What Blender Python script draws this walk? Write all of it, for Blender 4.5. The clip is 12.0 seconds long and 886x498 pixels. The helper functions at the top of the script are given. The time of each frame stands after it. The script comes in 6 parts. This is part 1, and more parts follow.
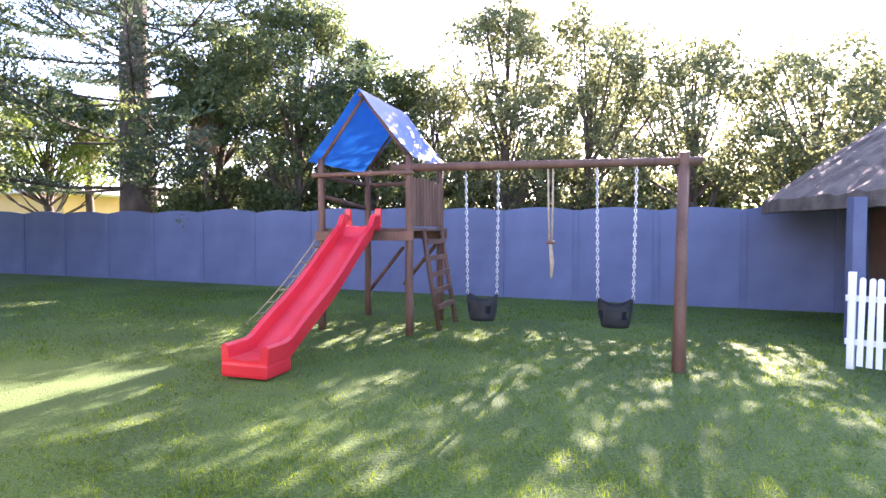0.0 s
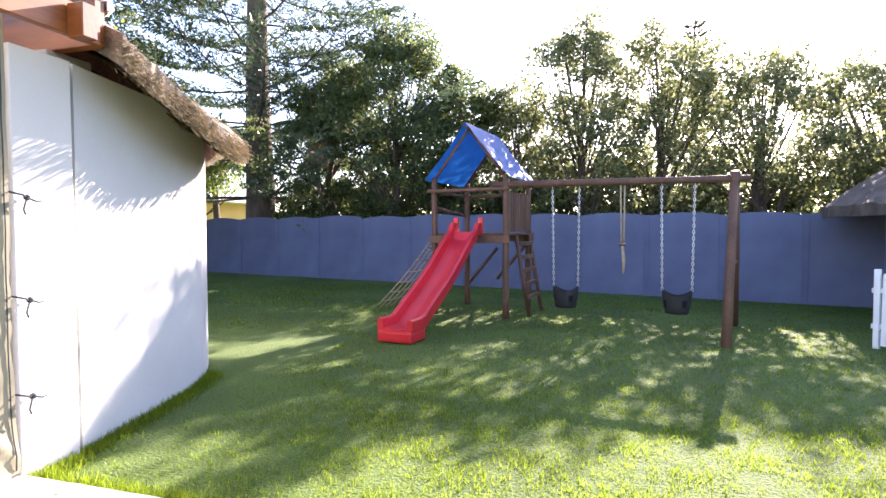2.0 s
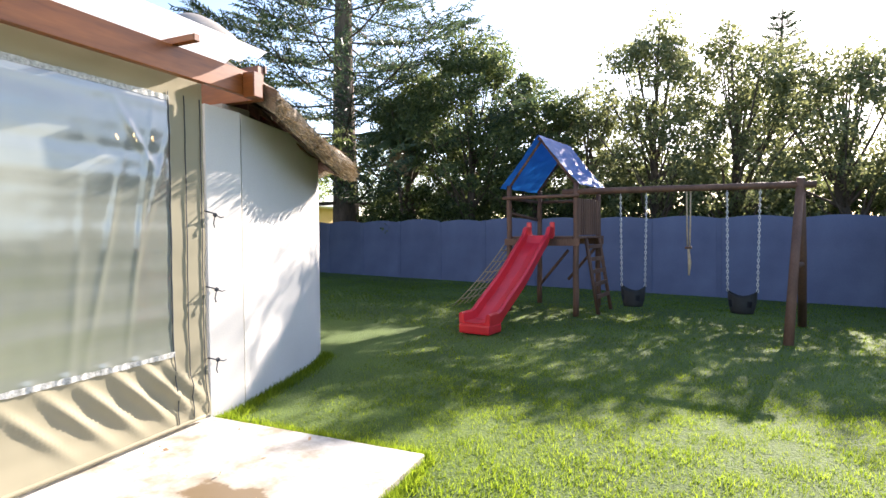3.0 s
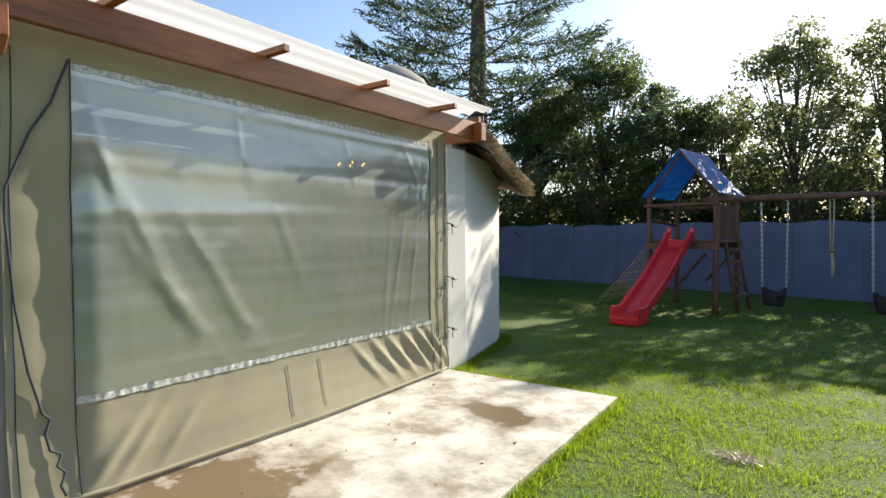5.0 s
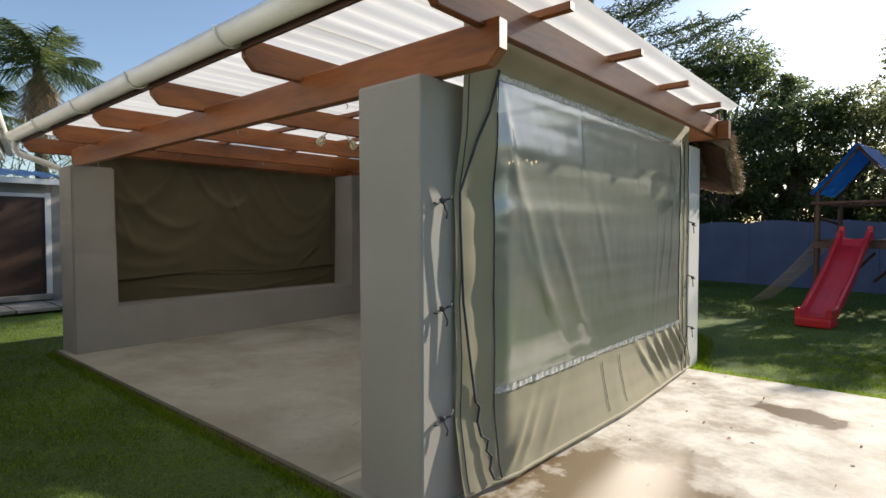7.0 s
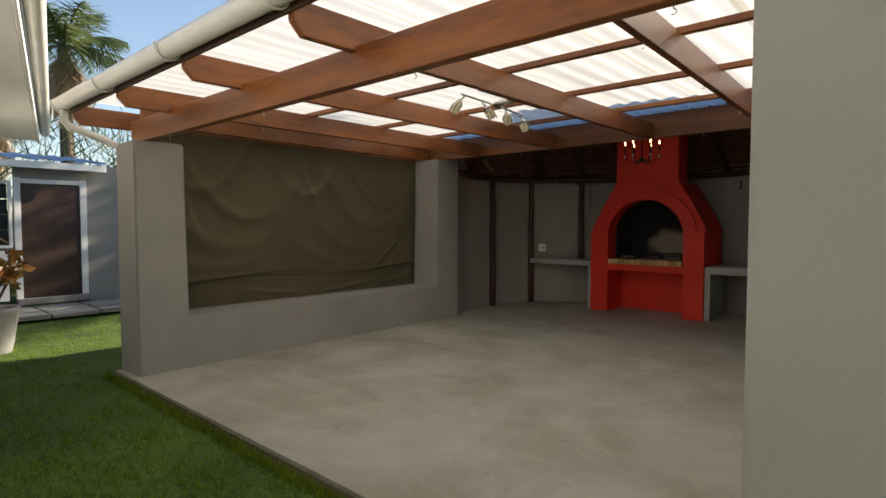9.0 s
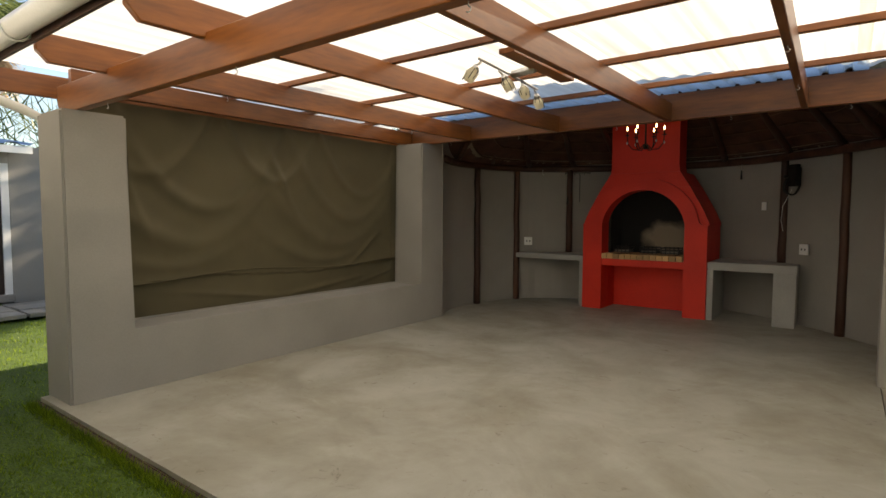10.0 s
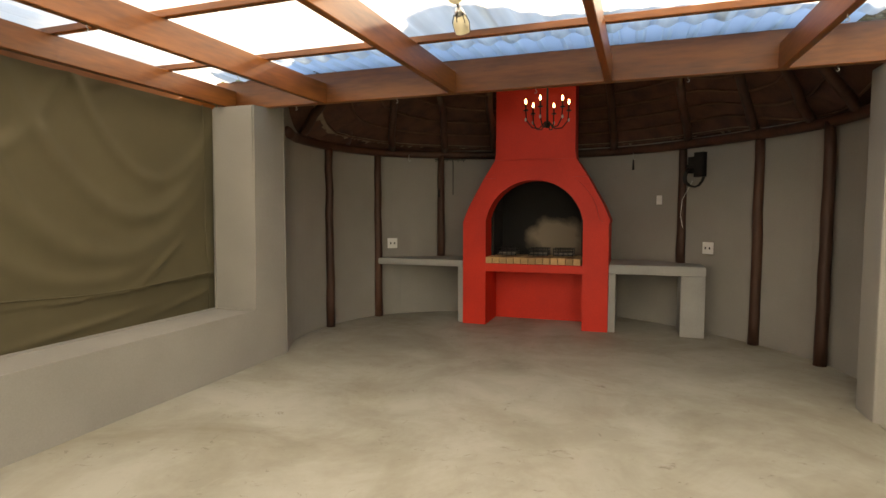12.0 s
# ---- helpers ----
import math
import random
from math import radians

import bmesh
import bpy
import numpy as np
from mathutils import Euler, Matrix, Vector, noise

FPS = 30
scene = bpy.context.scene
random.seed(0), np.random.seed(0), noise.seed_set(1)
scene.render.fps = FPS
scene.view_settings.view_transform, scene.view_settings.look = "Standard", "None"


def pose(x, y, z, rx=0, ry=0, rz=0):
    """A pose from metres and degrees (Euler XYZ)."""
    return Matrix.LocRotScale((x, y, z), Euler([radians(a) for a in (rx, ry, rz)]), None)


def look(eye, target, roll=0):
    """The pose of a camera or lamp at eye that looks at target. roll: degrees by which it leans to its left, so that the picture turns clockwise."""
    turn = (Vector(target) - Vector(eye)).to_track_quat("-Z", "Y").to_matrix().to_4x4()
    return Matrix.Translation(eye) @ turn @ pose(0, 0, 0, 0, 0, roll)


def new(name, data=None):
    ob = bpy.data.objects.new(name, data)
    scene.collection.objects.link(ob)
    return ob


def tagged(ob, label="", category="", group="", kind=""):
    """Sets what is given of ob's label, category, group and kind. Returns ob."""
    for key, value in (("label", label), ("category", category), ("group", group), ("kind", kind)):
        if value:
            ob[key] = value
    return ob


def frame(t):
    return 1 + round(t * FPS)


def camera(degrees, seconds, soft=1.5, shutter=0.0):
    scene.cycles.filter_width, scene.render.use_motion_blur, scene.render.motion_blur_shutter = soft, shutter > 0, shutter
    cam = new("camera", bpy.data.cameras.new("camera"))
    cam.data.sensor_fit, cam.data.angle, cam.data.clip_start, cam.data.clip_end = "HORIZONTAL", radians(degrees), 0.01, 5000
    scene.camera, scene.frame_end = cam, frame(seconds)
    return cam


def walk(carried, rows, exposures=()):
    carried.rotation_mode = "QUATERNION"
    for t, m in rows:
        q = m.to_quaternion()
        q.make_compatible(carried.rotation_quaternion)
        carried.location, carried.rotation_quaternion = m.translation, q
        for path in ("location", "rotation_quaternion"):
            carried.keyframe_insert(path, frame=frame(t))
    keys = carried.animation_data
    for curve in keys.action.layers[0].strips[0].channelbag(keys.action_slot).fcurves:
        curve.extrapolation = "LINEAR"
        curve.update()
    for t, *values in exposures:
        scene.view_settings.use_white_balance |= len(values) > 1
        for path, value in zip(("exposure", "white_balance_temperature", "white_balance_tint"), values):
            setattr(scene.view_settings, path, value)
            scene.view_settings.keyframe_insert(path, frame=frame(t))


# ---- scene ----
cam = camera(78.4, 12.0)
PATH = [
    (0, (0.0, -0.166, 1.348), (-0.305, 1.809, 1.276), 0.0),
    (0.5, (-0.088, -0.541, 1.379), (-0.396, 1.434, 1.306), 0.0),
    (1, (-0.12, -0.999, 1.405), (-0.469, 0.969, 1.328), 0.0),
    (1.5, (-0.138, -1.479, 1.426), (-0.582, 0.47, 1.347), 0.0),
    (2, (-0.034, -2.03, 1.424), (-0.591, -0.11, 1.353), -0.2),
    (2.5, (0.122, -2.483, 1.474), (-0.574, -0.61, 1.405), -0.3),
    (4.5, (0.225, -4.28, 1.489), (-0.821, -2.576, 1.437), -0.4),
    (5, (0.192, -4.73, 1.508), (-0.959, -3.095, 1.458), -0.4),
    (5.5, (0.005, -5.149, 1.55), (-1.203, -3.556, 1.494), -0.3),
    (6, (-0.335, -5.501, 1.568), (-1.548, -3.912, 1.503), -0.2),
    (6.5, (-0.858, -5.875, 1.592), (-2.101, -4.311, 1.515), -0.0),
    (7, (-1.398, -6.118, 1.553), (-2.702, -4.602, 1.486), -0.1),
    (7.5, (-1.906, -6.262, 1.549), (-3.241, -4.774, 1.484), 0.0),
    (9.5, (-3.925, -5.844, 1.535), (-5.233, -4.334, 1.428), 0.2),
    (10, (-4.362, -5.635, 1.55), (-5.559, -4.037, 1.427), 0.2),
    (10.5, (-4.759, -5.351, 1.58), (-5.716, -3.6, 1.447), 0.1),
    (11, (-5.129, -4.929, 1.526), (-5.914, -3.094, 1.394), 0.1),
    (11.5, (-5.532, -4.469, 1.506), (-6.248, -2.606, 1.376), 0.0),
    (12, (-5.814, -4.02, 1.516), (-6.461, -2.132, 1.388), 0.0),
]
EXPOSURES = [(0, 3.35, 6600, 38), (1.5, 2.9, 6700, 33), (2.5, 2.3, 6800, 24), (4.5, 1.28, 7000, 11), (5.5, 1.02, 6900, 10), (6.5, 0.78, 6900, 11), (7.5, 0.85, 6900, 12), (9.5, 1.35, 7900, 12), (10.5, 1.88, 8500, 12), (12, 2.58, 8900, 12)]
walk(cam, [(t, look(eye, target, roll)) for t, eye, target, roll in PATH], EXPOSURES)

# ---- light: a low sun beyond the garden trees, clear sky ----
SUN_AZ, SUN_EL = 14.0, 26.5
world = bpy.data.worlds.new("sky")
scene.world = world
world.use_nodes = True
wn = world.node_tree.nodes
sky = wn.new("ShaderNodeTexSky")
sky.sky_type = "NISHITA"
sky.sun_disc = False
sky.sun_elevation = radians(SUN_EL)
sky.sun_rotation = radians(SUN_AZ)
sky.air_density, sky.dust_density, sky.ozone_density = 1.0, 0.8, 2.6
wn["Background"].inputs[1].default_value = 0.11
world.node_tree.links.new(sky.outputs[0], wn["Background"].inputs[0])
sun_data = bpy.data.lights.new("sun", "SUN")
sun_data.energy, sun_data.angle, sun_data.color = 5.0, radians(0.5), (1.0, 0.94, 0.84)
sun = new("sun", sun_data)
sun_dir = Vector((math.sin(radians(SUN_AZ)) * math.cos(radians(SUN_EL)), math.cos(radians(SUN_AZ)) * math.cos(radians(SUN_EL)), math.sin(radians(SUN_EL))))
sun.matrix_world = look(sun_dir * 60, (0, 0, 0))


# ---- materials ----
def nodes_of(name):
    m = bpy.data.materials.new(name)
    m.use_nodes = True
    return m, m.node_tree.nodes, m.node_tree.links, m.node_tree.nodes["Principled BSDF"]


def surface(name, dark, light, scale=3.0, fine=60.0, rough=0.7, bump=0.2, metal=0.0, spread=0.5, stretch=(1, 1, 1), each=0.0, bump_dist=0.004, coat=0.0):
    """Two scales of noise between two colours, with fine relief; each: variation from piece to piece."""
    m, n, l, b = nodes_of(name)
    tc = n.new("ShaderNodeTexCoord")
    mp = n.new("ShaderNodeMapping")
    mp.inputs["Scale"].default_value = stretch
    l.new(tc.outputs["Object"], mp.inputs["Vector"])
    big, small = n.new("ShaderNodeTexNoise"), n.new("ShaderNodeTexNoise")
    big.inputs["Scale"].default_value, big.inputs["Detail"].default_value = scale, 6
    small.inputs["Scale"].default_value, small.inputs["Detail"].default_value = fine, 4
    for t in (big, small):
        l.new(mp.outputs[0], t.inputs["Vector"])
    mix = n.new("ShaderNodeMath")
    mix.operation = "MULTIPLY_ADD"
    l.new(small.outputs["Fac"], mix.inputs[0])
    mix.inputs[1].default_value = 0.45
    l.new(big.outputs["Fac"], mix.inputs[2])
    ramp = n.new("ShaderNodeMapRange")
    ramp.inputs["From Min"].default_value, ramp.inputs["From Max"].default_value = 0.725 - spread * 0.5, 0.725 + spread * 0.5
    l.new(mix.outputs[0], ramp.inputs["Value"])
    col = n.new("ShaderNodeMix")
    col.data_type = "RGBA"
    col.inputs["A"].default_value, col.inputs["B"].default_value = (*dark, 1), (*light, 1)
    l.new(ramp.outputs[0], col.inputs["Factor"])
    out = col.outputs["Result"]
    if each:
        info = n.new("ShaderNodeObjectInfo")
        val = n.new("ShaderNodeMapRange")
        val.inputs["To Min"].default_value, val.inputs["To Max"].default_value = 1 - each, 1 + each
        l.new(info.outputs["Random"], val.inputs["Value"])
        hsv = n.new("ShaderNodeHueSaturation")
        l.new(val.outputs[0], hsv.inputs["Value"])
        l.new(out, hsv.inputs["Color"])
        out = hsv.outputs[0]
    l.new(out, b.inputs["Base Color"])
    b.inputs["Roughness"].default_value, b.inputs["Metallic"].default_value = rough, metal
    b.inputs["Coat Weight"].default_value = coat
    if bump:
        bp = n.new("ShaderNodeBump")
        bp.inputs["Strength"].default_value, bp.inputs["Distance"].default_value = bump, bump_dist
        l.new(mix.outputs[0], bp.inputs["Height"])
        l.new(bp.outputs[0], b.inputs["Normal"])
    return m


def translucent(name, colour, through_light, clear=0.0, rough=0.4, scale=2.0, var=0.2, stretch=(1, 1, 1)):
    """A sheet that lets light through: paint-like face, glow-through and a share of clear view."""
    m, n, l, b = nodes_of(name)
    tex = n.new("ShaderNodeTexNoise")
    tex.inputs["Scale"].default_value, tex.inputs["Detail"].default_value = scale, 6
    tc = n.new("ShaderNodeTexCoord")
    mp = n.new("ShaderNodeMapping")
    mp.inputs["Scale"].default_value = stretch
    l.new(tc.outputs["Object"], mp.inputs["Vector"])
    l.new(mp.outputs[0], tex.inputs["Vector"])
    col = n.new("ShaderNodeMix")
    col.data_type = "RGBA"
    col.inputs["A"].default_value = (*[c * (1 - var) for c in colour], 1)
    col.inputs["B"].default_value = (*[min(1, c * (1 + var)) for c in colour], 1)
    l.new(tex.outputs["Fac"], col.inputs["Factor"])
    l.new(col.outputs["Result"], b.inputs["Base Color"])
    b.inputs["Roughness"].default_value = rough
    tr = n.new("ShaderNodeBsdfTranslucent")
    l.new(col.outputs["Result"], tr.inputs["Color"])
    mx = n.new("ShaderNodeMixShader")
    mx.inputs[0].default_value = through_light
    l.new(b.outputs[0], mx.inputs[1])
    l.new(tr.outputs[0], mx.inputs[2])
    out = mx.outputs[0]
    if clear:
        tp = n.new("ShaderNodeBsdfTransparent")
        m2 = n.new("ShaderNodeMixShader")
        m2.inputs[0].default_value = clear
        l.new(out, m2.inputs[1])
        l.new(tp.outputs[0], m2.inputs[2])
        out = m2.outputs[0]
    l.new(out, n["Material Output"].inputs["Surface"])
    return m


def glow(name, colour, strength):
    m, n, l, b = nodes_of(name)
    b.inputs["Base Color"].default_value = (*colour, 1)
    b.inputs["Emission Color"].default_value = (*colour, 1)
    b.inputs["Emission Strength"].default_value = strength
    return m


def leaf_material(name, dark, light, through_light=0.45):
    m, n, l, b = nodes_of(name)
    geo = n.new("ShaderNodeNewGeometry")
    col = n.new("ShaderNodeMix")
    col.data_type = "RGBA"
    col.inputs["A"].default_value, col.inputs["B"].default_value = (*dark, 1), (*light, 1)
    l.new(geo.outputs["Random Per Island"], col.inputs["Factor"])
    l.new(col.outputs["Result"], b.inputs["Base Color"])
    b.inputs["Roughness"].default_value = 0.42
    tr = n.new("ShaderNodeBsdfTranslucent")
    hs = n.new("ShaderNodeHueSaturation")
    hs.inputs["Value"].default_value = 1.5
    hs.inputs["Hue"].default_value = 0.48
    l.new(col.outputs["Result"], hs.inputs["Color"])
    l.new(hs.outputs[0], tr.inputs["Color"])
    mx = n.new("ShaderNodeMixShader")
    mx.inputs[0].default_value = through_light
    l.new(b.outputs[0], mx.inputs[1])
    l.new(tr.outputs[0], mx.inputs[2])
    l.new(mx.outputs[0], n["Material Output"].inputs["Surface"])
    return m


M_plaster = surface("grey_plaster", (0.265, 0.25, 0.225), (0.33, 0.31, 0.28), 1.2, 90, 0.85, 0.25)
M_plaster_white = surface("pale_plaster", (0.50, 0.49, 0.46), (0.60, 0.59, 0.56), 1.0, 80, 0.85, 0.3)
M_beam_x = surface("varnished_pine_lengthwise", (0.085, 0.022, 0.0045), (0.310, 0.098, 0.019), 6, 45, 0.4, 0.2, stretch=(0.13, 1, 1), each=0.14, spread=0.6)
M_beam_y = surface("varnished_pine_crosswise", (0.085, 0.022, 0.0045), (0.310, 0.098, 0.019), 6, 45, 0.4, 0.2, stretch=(1, 0.13, 1), each=0.14, spread=0.6)
M_pole = surface("dark_gum_pole", (0.030, 0.011, 0.006), (0.085, 0.033, 0.017), 4, 40, 0.55, 0.3, stretch=(1, 1, 0.15), each=0.15)
M_play_wood = surface("weathered_play_timber", (0.075, 0.035, 0.02), (0.17, 0.085, 0.05), 5, 50, 0.7, 0.3, stretch=(1, 1, 0.2), each=0.15)
# streaky tone along the slope puts the ribs' shading into the colour
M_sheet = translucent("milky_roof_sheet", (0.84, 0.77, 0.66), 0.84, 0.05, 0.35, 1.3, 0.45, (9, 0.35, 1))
M_blue_sheet = translucent("pale_blue_roof_sheet", (0.62, 0.73, 0.84), 0.88, 0.0, 0.4, 3.0, 0.12)
M_gutter = surface("white_gutter_plastic", (0.66, 0.65, 0.60), (0.76, 0.75, 0.71), 3, 60, 0.35, 0.05)
M_canvas = translucent("olive_canvas", (0.100, 0.081, 0.042), 0.05, 0.0, 0.85, 2.0, 0.25)
M_canvas_pale = translucent("khaki_canvas", (0.285, 0.262, 0.175), 0.12, 0.0, 0.8, 2.0, 0.12)
M_counter = surface("smooth_grey_render", (0.31, 0.305, 0.285), (0.40, 0.395, 0.37), 2.0, 70, 0.8, 0.2)
M_red = surface("red_painted_plaster", (0.58, 0.018, 0.006), (0.76, 0.028, 0.009), 1.5, 60, 0.6, 0.3)
M_soot = surface("soot_black", (0.006, 0.006, 0.006), (0.03, 0.027, 0.024), 2.5, 30, 0.9, 0.3)
M_ash = surface("ash_grey_brick", (0.05, 0.045, 0.04), (0.26, 0.235, 0.20), 3.0, 25, 0.9, 0.3, spread=0.35)
M_firebrick = surface("fire_brick", (0.42, 0.23, 0.10), (0.62, 0.40, 0.20), 8, 60, 0.8, 0.3, each=0.3)
M_iron = surface("black_iron", (0.012, 0.012, 0.012), (0.03, 0.028, 0.026), 8, 60, 0.5, 0.2, metal=0.6)
M_chain = surface("zinc_chain", (0.5, 0.5, 0.5), (0.72, 0.72, 0.72), 20, 90, 0.35, 0.1, metal=0.9)
M_slide = surface("red_slide_plastic", (0.58, 0.018, 0.028), (0.70, 0.035, 0.04), 2, 40, 0.32, 0.05)
M_blue_tarp = translucent("blue_tarpaulin", (0.012, 0.16, 0.50), 0.42, 0.0, 0.5, 4.0, 0.25)
M_black_rubber = surface("black_rubber", (0.012, 0.012, 0.012), (0.03, 0.03, 0.03), 8, 60, 0.7, 0.2)
M_rope = surface("tan_rope", (0.30, 0.22, 0.13), (0.48, 0.38, 0.25), 30, 120, 0.9, 0.3)
M_fence = surface("blue_grey_wall_paint", (0.080, 0.096, 0.165), (0.118, 0.14, 0.22), 1.3, 45, 0.8, 0.3, each=0.05)
M_thatch = surface("weathered_thatch", (0.13, 0.10, 0.07), (0.34, 0.28, 0.21), 4, 70, 0.95, 0.8, stretch=(1, 1, 1), bump_dist=0.02)
# darker copy of the thatch, with the roof's shaded side in its colour
M_thatch_shade = surface("shade_brown_thatch", (0.055, 0.042, 0.034), (0.17, 0.135, 0.105), 4, 60, 0.95, 0.8, bump_dist=0.02)
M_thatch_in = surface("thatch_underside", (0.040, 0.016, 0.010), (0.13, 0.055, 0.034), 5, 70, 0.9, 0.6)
M_picket = surface("white_picket_paint", (0.72, 0.72, 0.70), (0.82, 0.82, 0.80), 4, 60, 0.5, 0.1)
M_soil = surface("brown_soil", (0.05, 0.03, 0.018), (0.11, 0.07, 0.045), 8, 60, 0.95, 0.6)
M_straw = leaf_material("loose_straw", (0.11, 0.085, 0.04), (0.30, 0.24, 0.13), 0.15)
M_house = surface("white_house_paint", (0.70, 0.70, 0.68), (0.80, 0.80, 0.78), 1, 60, 0.75, 0.2)
M_socket = surface("white_socket_plastic", (0.78, 0.78, 0.75), (0.84, 0.84, 0.82), 5, 60, 0.35, 0.0)
M_door = surface("dark_brown_door", (0.035, 0.018, 0.012), (0.07, 0.035, 0.022), 3, 40, 0.5, 0.15, stretch=(1, 1, 0.2))
M_blue_metal = surface("blue_roof_metal", (0.16, 0.27, 0.45), (0.25, 0.38, 0.58), 2, 50, 0.4, 0.1)
M_bark = surface("grey_brown_bark", (0.045, 0.033, 0.024), (0.15, 0.115, 0.085), 5, 30, 0.95, 0.8, stretch=(1, 1, 0.3), bump_dist=0.03)
M_leaf_dark = leaf_material("dark_broad_leaf", (0.034, 0.060, 0.022), (0.125, 0.165, 0.058), 0.58)
M_leaf_pale = leaf_material("grey_green_leaf", (0.065, 0.09, 0.040), (0.19, 0.215, 0.09), 0.58)
M_needle = leaf_material("pine_needles", (0.024, 0.05, 0.026), (0.07, 0.105, 0.045), 0.35)
M_leaf_bright = leaf_material("light_green_leaf", (0.08, 0.14, 0.02), (0.17, 0.24, 0.05), 0.5)
M_palm = leaf_material("palm_frond", (0.045, 0.08, 0.03), (0.13, 0.17, 0.07), 0.35)
M_palm_dead = leaf_material("dead_palm_frond", (0.25, 0.17, 0.09), (0.42, 0.31, 0.18), 0.3)
M_croton = leaf_material("bronze_shrub_leaf", (0.09, 0.07, 0.02), (0.42, 0.20, 0.05), 0.3)
M_grass = leaf_material("lawn_blades", (0.044, 0.098, 0.007), (0.165, 0.26, 0.018), 0.80)
M_yellow_house = surface("ochre_house_paint", (0.55, 0.36, 0.12), (0.66, 0.45, 0.18), 1, 40, 0.8, 0.1)
M_glass = surface("dark_window_glass", (0.02, 0.025, 0.03), (0.04, 0.045, 0.05), 1, 20, 0.08, 0.0)
M_steel = surface("brushed_steel", (0.45, 0.44, 0.42), (0.6, 0.59, 0.57), 10, 90, 0.3, 0.05, metal=1.0)
M_cord = surface("dark_cord", (0.015, 0.02, 0.03), (0.04, 0.05, 0.06), 20, 90, 0.8, 0.1)
M_bulb = glow("warm_candle_bulb", (1.0, 0.66, 0.30), 5.0)
M_spot_glass = translucent("frosted_spot_glass", (0.96, 0.90, 0.72), 0.7, 0.1, 0.3, 30, 0.05)
M_paving = surface("grey_paving", (0.20, 0.19, 0.17), (0.34, 0.32, 0.29), 2, 40, 0.85, 0.3, each=0.12)
M_brown_wall = surface("brown_timber_wall", (0.10, 0.055, 0.035), (0.18, 0.10, 0.06), 3, 40, 0.7, 0.2)
M_pot = surface("grey_planter", (0.20, 0.20, 0.20), (0.30, 0.30, 0.29), 3, 50, 0.8, 0.2)


def lawn_material():
    m, n, l, b = nodes_of("lawn_soil_and_grass")
    tc = n.new("ShaderNodeTexCoord")
    a, c = n.new("ShaderNodeTexNoise"), n.new("ShaderNodeTexNoise")
    a.inputs["Scale"].default_value, a.inputs["Detail"].default_value = 0.7, 5
    c.inputs["Scale"].default_value, c.inputs["Detail"].default_value = 45, 5
    for t in (a, c):
        l.new(tc.outputs["Object"], t.inputs["Vector"])
    r = n.new("ShaderNodeValToRGB")
    e = r.color_ramp.elements
    e[0].position, e[0].color = 0.30, (0.020, 0.042, 0.004, 1)
    e[1].position, e[1].color = 0.72, (0.10, 0.16, 0.014, 1)
    mid = r.color_ramp.elements.new(0.5)
    mid.color = (0.052, 0.098, 0.008, 1)
    s = n.new("ShaderNodeMath")
    s.operation = "MULTIPLY_ADD"
    l.new(c.outputs["Fac"], s.inputs[0])
    s.inputs[1].default_value = 0.7
    h = n.new("ShaderNodeMath")
    h.operation = "MULTIPLY_ADD"
    l.new(a.outputs["Fac"], h.inputs[0])
    h.inputs[1].default_value, h.inputs[2].default_value = 0.5, -0.1
    l.new(h.outputs[0], s.inputs[2])
    l.new(s.outputs[0], r.inputs[0])
    l.new(r.outputs[0], b.inputs["Base Color"])
    b.inputs["Roughness"].default_value = 0.9
    bp = n.new("ShaderNodeBump")
    bp.inputs["Strength"].default_value, bp.inputs["Distance"].default_value = 0.8, 0.03
    l.new(c.outputs["Fac"], bp.inputs["Height"])
    l.new(bp.outputs[0], b.inputs["Normal"])
    return m


